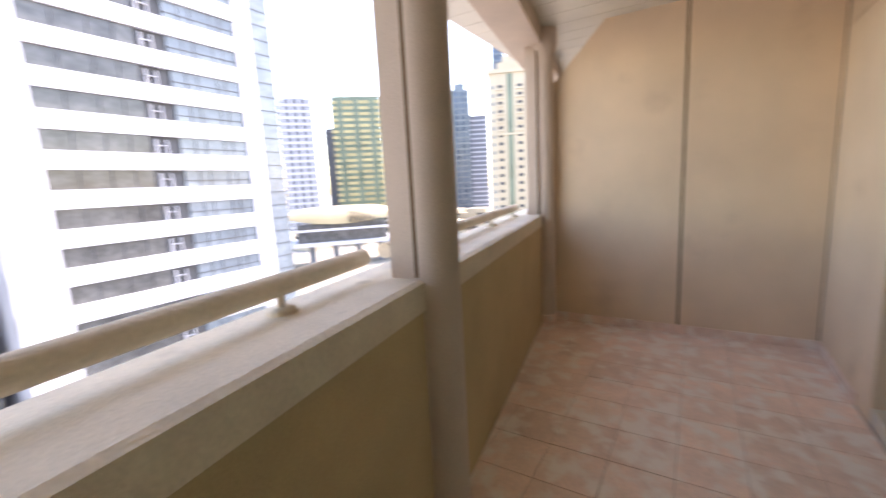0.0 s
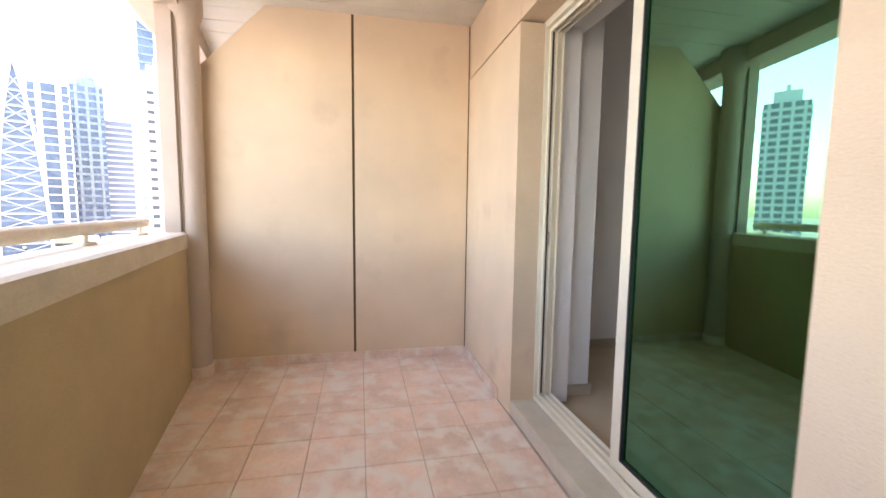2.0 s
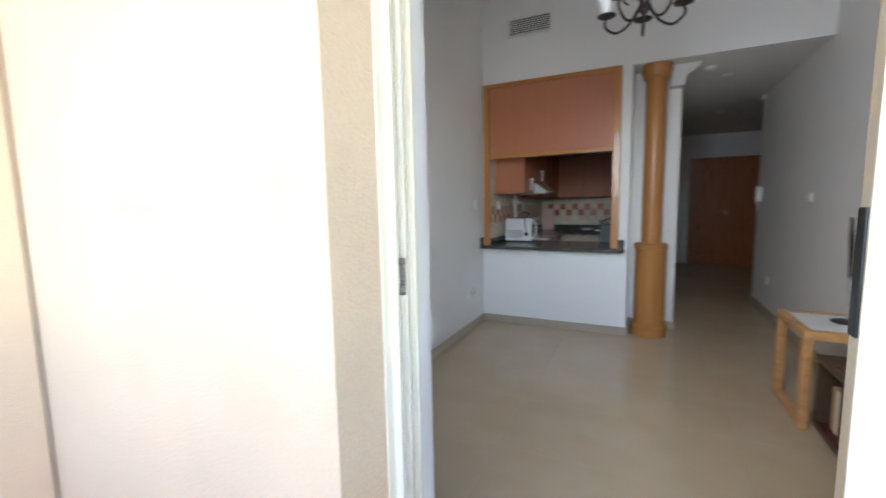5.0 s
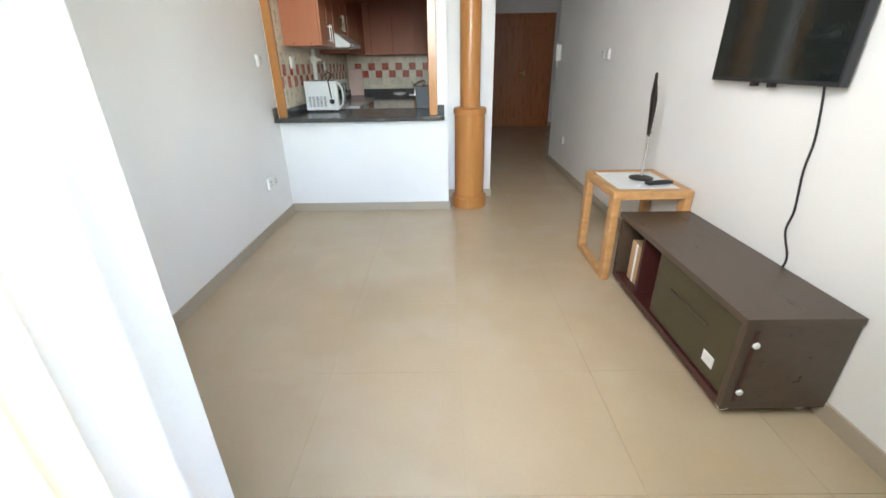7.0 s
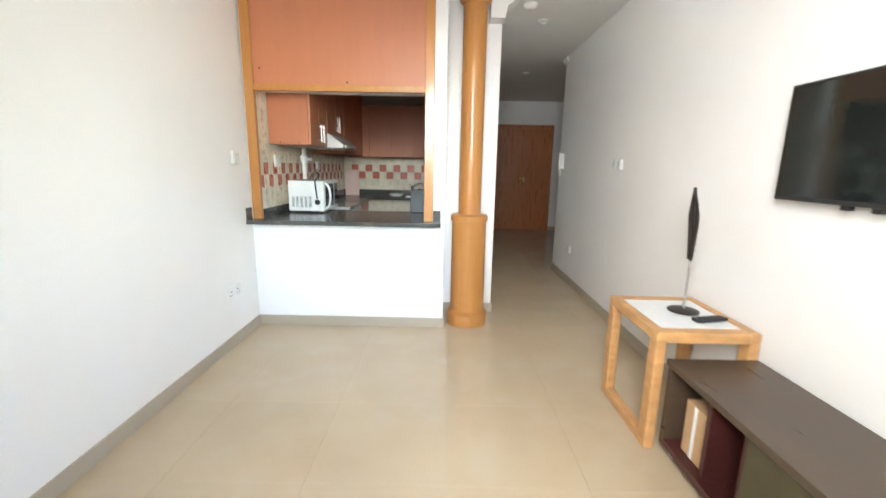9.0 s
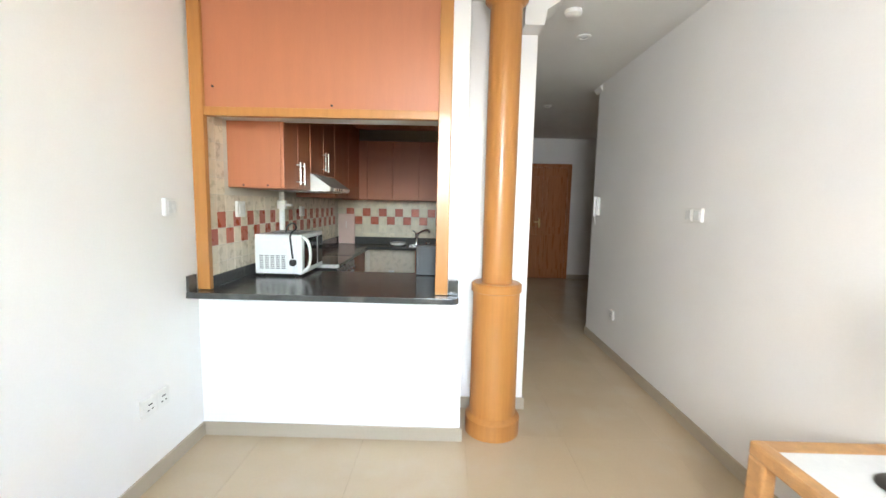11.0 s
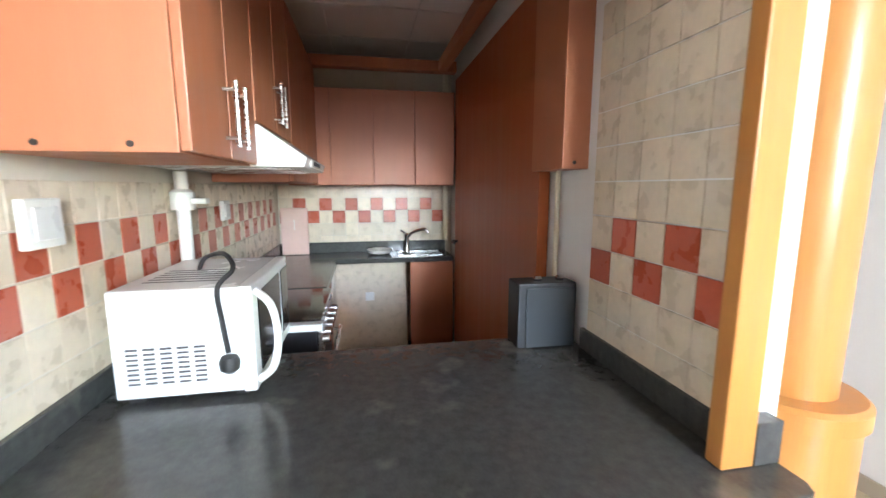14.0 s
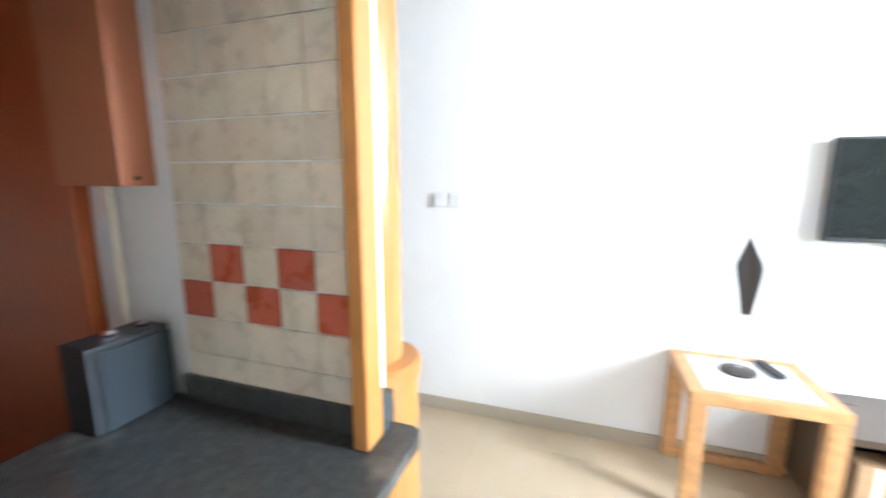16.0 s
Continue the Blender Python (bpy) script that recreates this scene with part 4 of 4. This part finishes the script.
tower("blue_tower", "blue glass tower behind the lattice tower", -141.6, -145.0, 300, 10.5, "blueglass", "fglass2", 4.2, 0.8)
tower("tall_glass_tower", "very tall teal glass tower", -155.8, -157.2, 280, 25.0, "blueglass", "fglass2", 4.2, 0.8)
ct = tower("cream_tower", "cream residential tower with green glazed strips", -155.2, -160.8, 180, 14.2, "cream", "cream", 40.0, 0.8, 0)
cw = 2 * 180 * math.tan(radians(5.6) / 2)
cx, cy = far(-158.0, 180 + cw / 2)
CM = pose(cx, cy, 0, 0, 0, -158.0 - 90)
ctop = EYE.z + 180 * math.tan(radians(14.2))
fy = -cw / 2
floors = [G + 4 + 3.3 * k for k in range(int((ctop - G - 8) / 3.3))]
boxes("glazed_strip", "greenclad", [((-1.1, fy - 0.25, G + 3), (1.1, fy + 0.1, ctop - 1.5))], ct, 0, CM)
boxes("window", "fdark", [((x - 1.0, fy - 0.06, z), (x + 1.0, fy + 0.1, z + 1.8)) for x in (-4.0, 4.0) for z in floors], ct, 0, CM)
boxes("balcony", "cream", [((x - 1.3, fy - 0.9, z - 0.3), (x + 1.3, fy - 0.06, z + 0.5)) for x in (-4.0, 4.0) for z in floors], ct, 0, CM)
boxes("side_window", "fglass2", [((x - 0.5, fy - 0.06, z + 0.3), (x + 0.5, fy + 0.1, z + 1.7)) for x in (-7.0, 7.0) for z in floors], ct, 0, CM)
boxes("parapet", "cream", [((-cw / 2 - 0.7, fy - 0.7, ctop - 1.2), (cw / 2 + 0.7, -fy + 0.7, ctop + 0.4))], ct, 0, CM)
boxes("crown", "cream", [((-5, -5, ctop + 0.4), (5, 5, ctop + 4)), ((-3, -3, ctop + 4), (3, 3, ctop + 7))] + [((x - 0.3, fy, ctop + 0.4), (x + 0.3, fy + 0.6, ctop + 3)) for x in (-7, -4.7, -2.3, 0, 2.3, 4.7, 7)], ct, 0, CM)
tower("pink_tower", "pinkish tower half hidden by its neighbours", -150.6, -152.2, 420, 10.5, "cream", "facade", 3.6, 1.4)
# tower with a curved white lattice front
lt = thing("lattice_tower", "blue glass tower with a white arched lattice front", "building", (*far(-146.1, 225), G), "far towers")
lx, ly = far(-146.1, 215)
LM = pose(lx, ly, 0, 0, 0, -146.1 - 90)
top = EYE.z + 215 * math.tan(radians(13.4))
half = lambda f: 6.6 * (1 - f ** 2.2) + 0.3
prof = [(-half(i / 14), G + (top - G) * i / 14) for i in range(15)] + [(half(i / 14), G + (top - G) * i / 14) for i in range(14, -1, -1)]
prism("body", "blueglass", prof, 1, 0.5, 12, lt, 0, LM)
for s in (-1, 1):
    tube("arch", "facade", [LM @ Vector((s * half(i / 14), 0, G + (top - G) * i / 14)) for i in range(15)], 0.55, lt, 8, False)
for i in range(2, 26):
    f0, f1 = i / 28, (i + 1) / 28
    z0, z1 = G + (top - G) * f0, G + (top - G) * f1
    if i % 2 == 0:
        tube("tie", "facade", [LM @ Vector((-half(f0), 0, z0)), LM @ Vector((half(f0), 0, z0))], 0.22, lt, 6, False)
        f2 = (i + 2) / 28
        z2 = G + (top - G) * f2
        for s in (-1, 1):
            tube("brace", "facade", [LM @ Vector((-s * half(f0), 0, z0)), LM @ Vector((s * half(f2), 0, z2))], 0.16, lt, 6, False)
    boxes("slab", "fglass2", [((-half(f0), 0.4, z0), (half(f0), 0.6, z0 + 0.8))], lt, 0, LM)
# metro station: flattened golden shell over a glazed hall
ms = thing("metro_station", "champagne shell roofed station hall with louvred gables", "building", (*far(-134.5, 150), G))
mx, my = far(-134.5, 150)
MM = pose(mx, my, 0, 0, 0, -134.5 - 90)
bm = bmesh.new()
rings = []
for i in range(13):
    u = -1 + 2 * i / 12
    hgt = 5.5 * math.sqrt(max(0, 1 - (u * 0.93) ** 2)) + 0.4
    rings.append([bm.verts.new(MM @ Vector((u * 17, 7.5 * math.cos(math.pi * k / 12) * (1 - 0.25 * u * u), -9.5 + hgt * math.sin(math.pi * k / 12) + 2.0 * u * u))) for k in range(13)])
for a, b in zip(rings, rings[1:]):
    for k in range(12):
        bm.faces.new((a[k], a[k + 1], b[k + 1], b[k]))
finish(bm, "shell", "shell", ms, smooth=True)
boxes("hall", "fglass", [((-15, -6, -16), (15, 6, -9.3))], ms, 0, MM)
boxes("deck", "facade", [((-24, -8, -16.6), (24, 8, -15.4)), ((-24, -9, -11.5), (24, -8.4, -10.8))], ms, 0, MM)
boxes("louvre", "fdark", [((2 + 0.0 * k, -8.2 + 0.05 * k, -9.0 + 0.42 * k), (14.5 - 1.1 * k, -7.9 + 0.05 * k, -8.85 + 0.42 * k)) for k in range(9)], ms, 0, MM)
boxes("pier", "greyclad", [((-20 + 8 * k, -2, G), (-18 + 8 * k, 2, -16.6)) for k in range(6)], ms, 0, MM)
lb = thing("low_blocks", "row of low pale buildings by the road", "building", (*far(-145, 210), G))
random.seed(4)
spans = []
for k in range(26):
    a = -128 - 1.35 * k
    x, y = far(a, random.uniform(190, 245))
    h = random.uniform(4, 13)
    spans.append(((x - 6, y - 6, G), (x + 6, y + 6, G + h)))
boxes("block", "cream", spans, lb)
boxes("window_row", "fglass", [((a[0] - 0.1, a[1] - 0.1, G + 2 + 3 * j), (b[0] + 0.1, b[1] + 0.1, G + 3.2 + 3 * j)) for a, b in spans for j in range(int((b[2] - G) / 3.2))], lb)

# ---- pieces: tiles of floors and walls ----
random.seed(7)
bt = piece_mesh("balcony_tile", (0.326, 0.326, 0.012), "tile", 0.002)
for i in range(20):
    for j in range(8):
        x, y = 0.165 + 0.33 * i, -0.172 - 0.33 * j
        if y + 0.165 > -2.42 + 0.168 * (x - 0.165):
            piece("floor_tile", bt, floor_balcony, (x, y, ZB - 0.006 + random.uniform(-0.0006, 0.0006)))
sx = piece_mesh("skirting_tile_x", (0.326, 0.01, 0.085), "tile", 0.001)
sy = piece_mesh("skirting_tile_y", (0.01, 0.326, 0.085), "tile", 0.001)
for j in range(7):
    piece("skirting_tile", sy, floor_balcony, (0.006, -0.172 - 0.33 * j, ZB + 0.043))
for i in range(3):
    piece("skirting_tile", sx, floor_balcony, (0.17 + 0.33 * i, -0.006, ZB + 0.043))
pt = piece_mesh("porcelain_tile", (0.599, 0.599, 0.01), "floor", 0.0004)
for i in range(-4, 5):
    for j in range(16):
        x, y = 1.7 + 0.6 * i + 0.3, 0.3 + 0.6 * j + 0.3
        if x < -0.1 or x > 4.9 or (y > 4.4 and x < 1.6):
            continue
        piece("porcelain_tile", pt, floor_room, (x, y, -0.005))
wl, wb = bpy.data.objects["wall_kitchen_left"], bpy.data.objects["wall_kitchen_back"]
wr = bpy.data.objects["wall_bar"]
P = 0.1
tiles = {}
for red in (0, 1):
    mat = "kred" if red else "ktile"
    tiles["r", red] = piece_mesh("wall_tile", (0.008, 0.101, 0.096), mat)
    tiles["l", red] = piece_mesh("wall_tile", (0.008, 0.087, 0.096), mat)
    tiles["b", red] = piece_mesh("wall_tile", (0.096, 0.008, 0.096), mat)
for k in range(10):
    z = 1.273 + P * (k - 3)
    for j in range(5):
        red = (k == 3 and j % 2 == 1) or (k == 2 and j % 2 == 0)
        piece("wall_tile", tiles["r", int(red)], wr, (1.5685, 3.906 + 0.105 * j, z))
    for j in range(29):
        y = 3.9 + 0.0905 * j
        if (z > 1.45 and y > 4.05) or y > 6.56:
            continue
        red = (k == 3 and j % 2 == 1) or (k == 2 and j % 2 == 0)
        piece("wall_tile", tiles["l", int(red)], wl, (0.2105, y, z))
    if z < 1.45:
        for j in range(13):
            red = (k == 3 and j % 2 == 1) or (k == 2 and j % 2 == 0)
            piece("wall_tile", tiles["b", int(red)], wb, (0.27 + 0.1 * j, 6.6015, z))
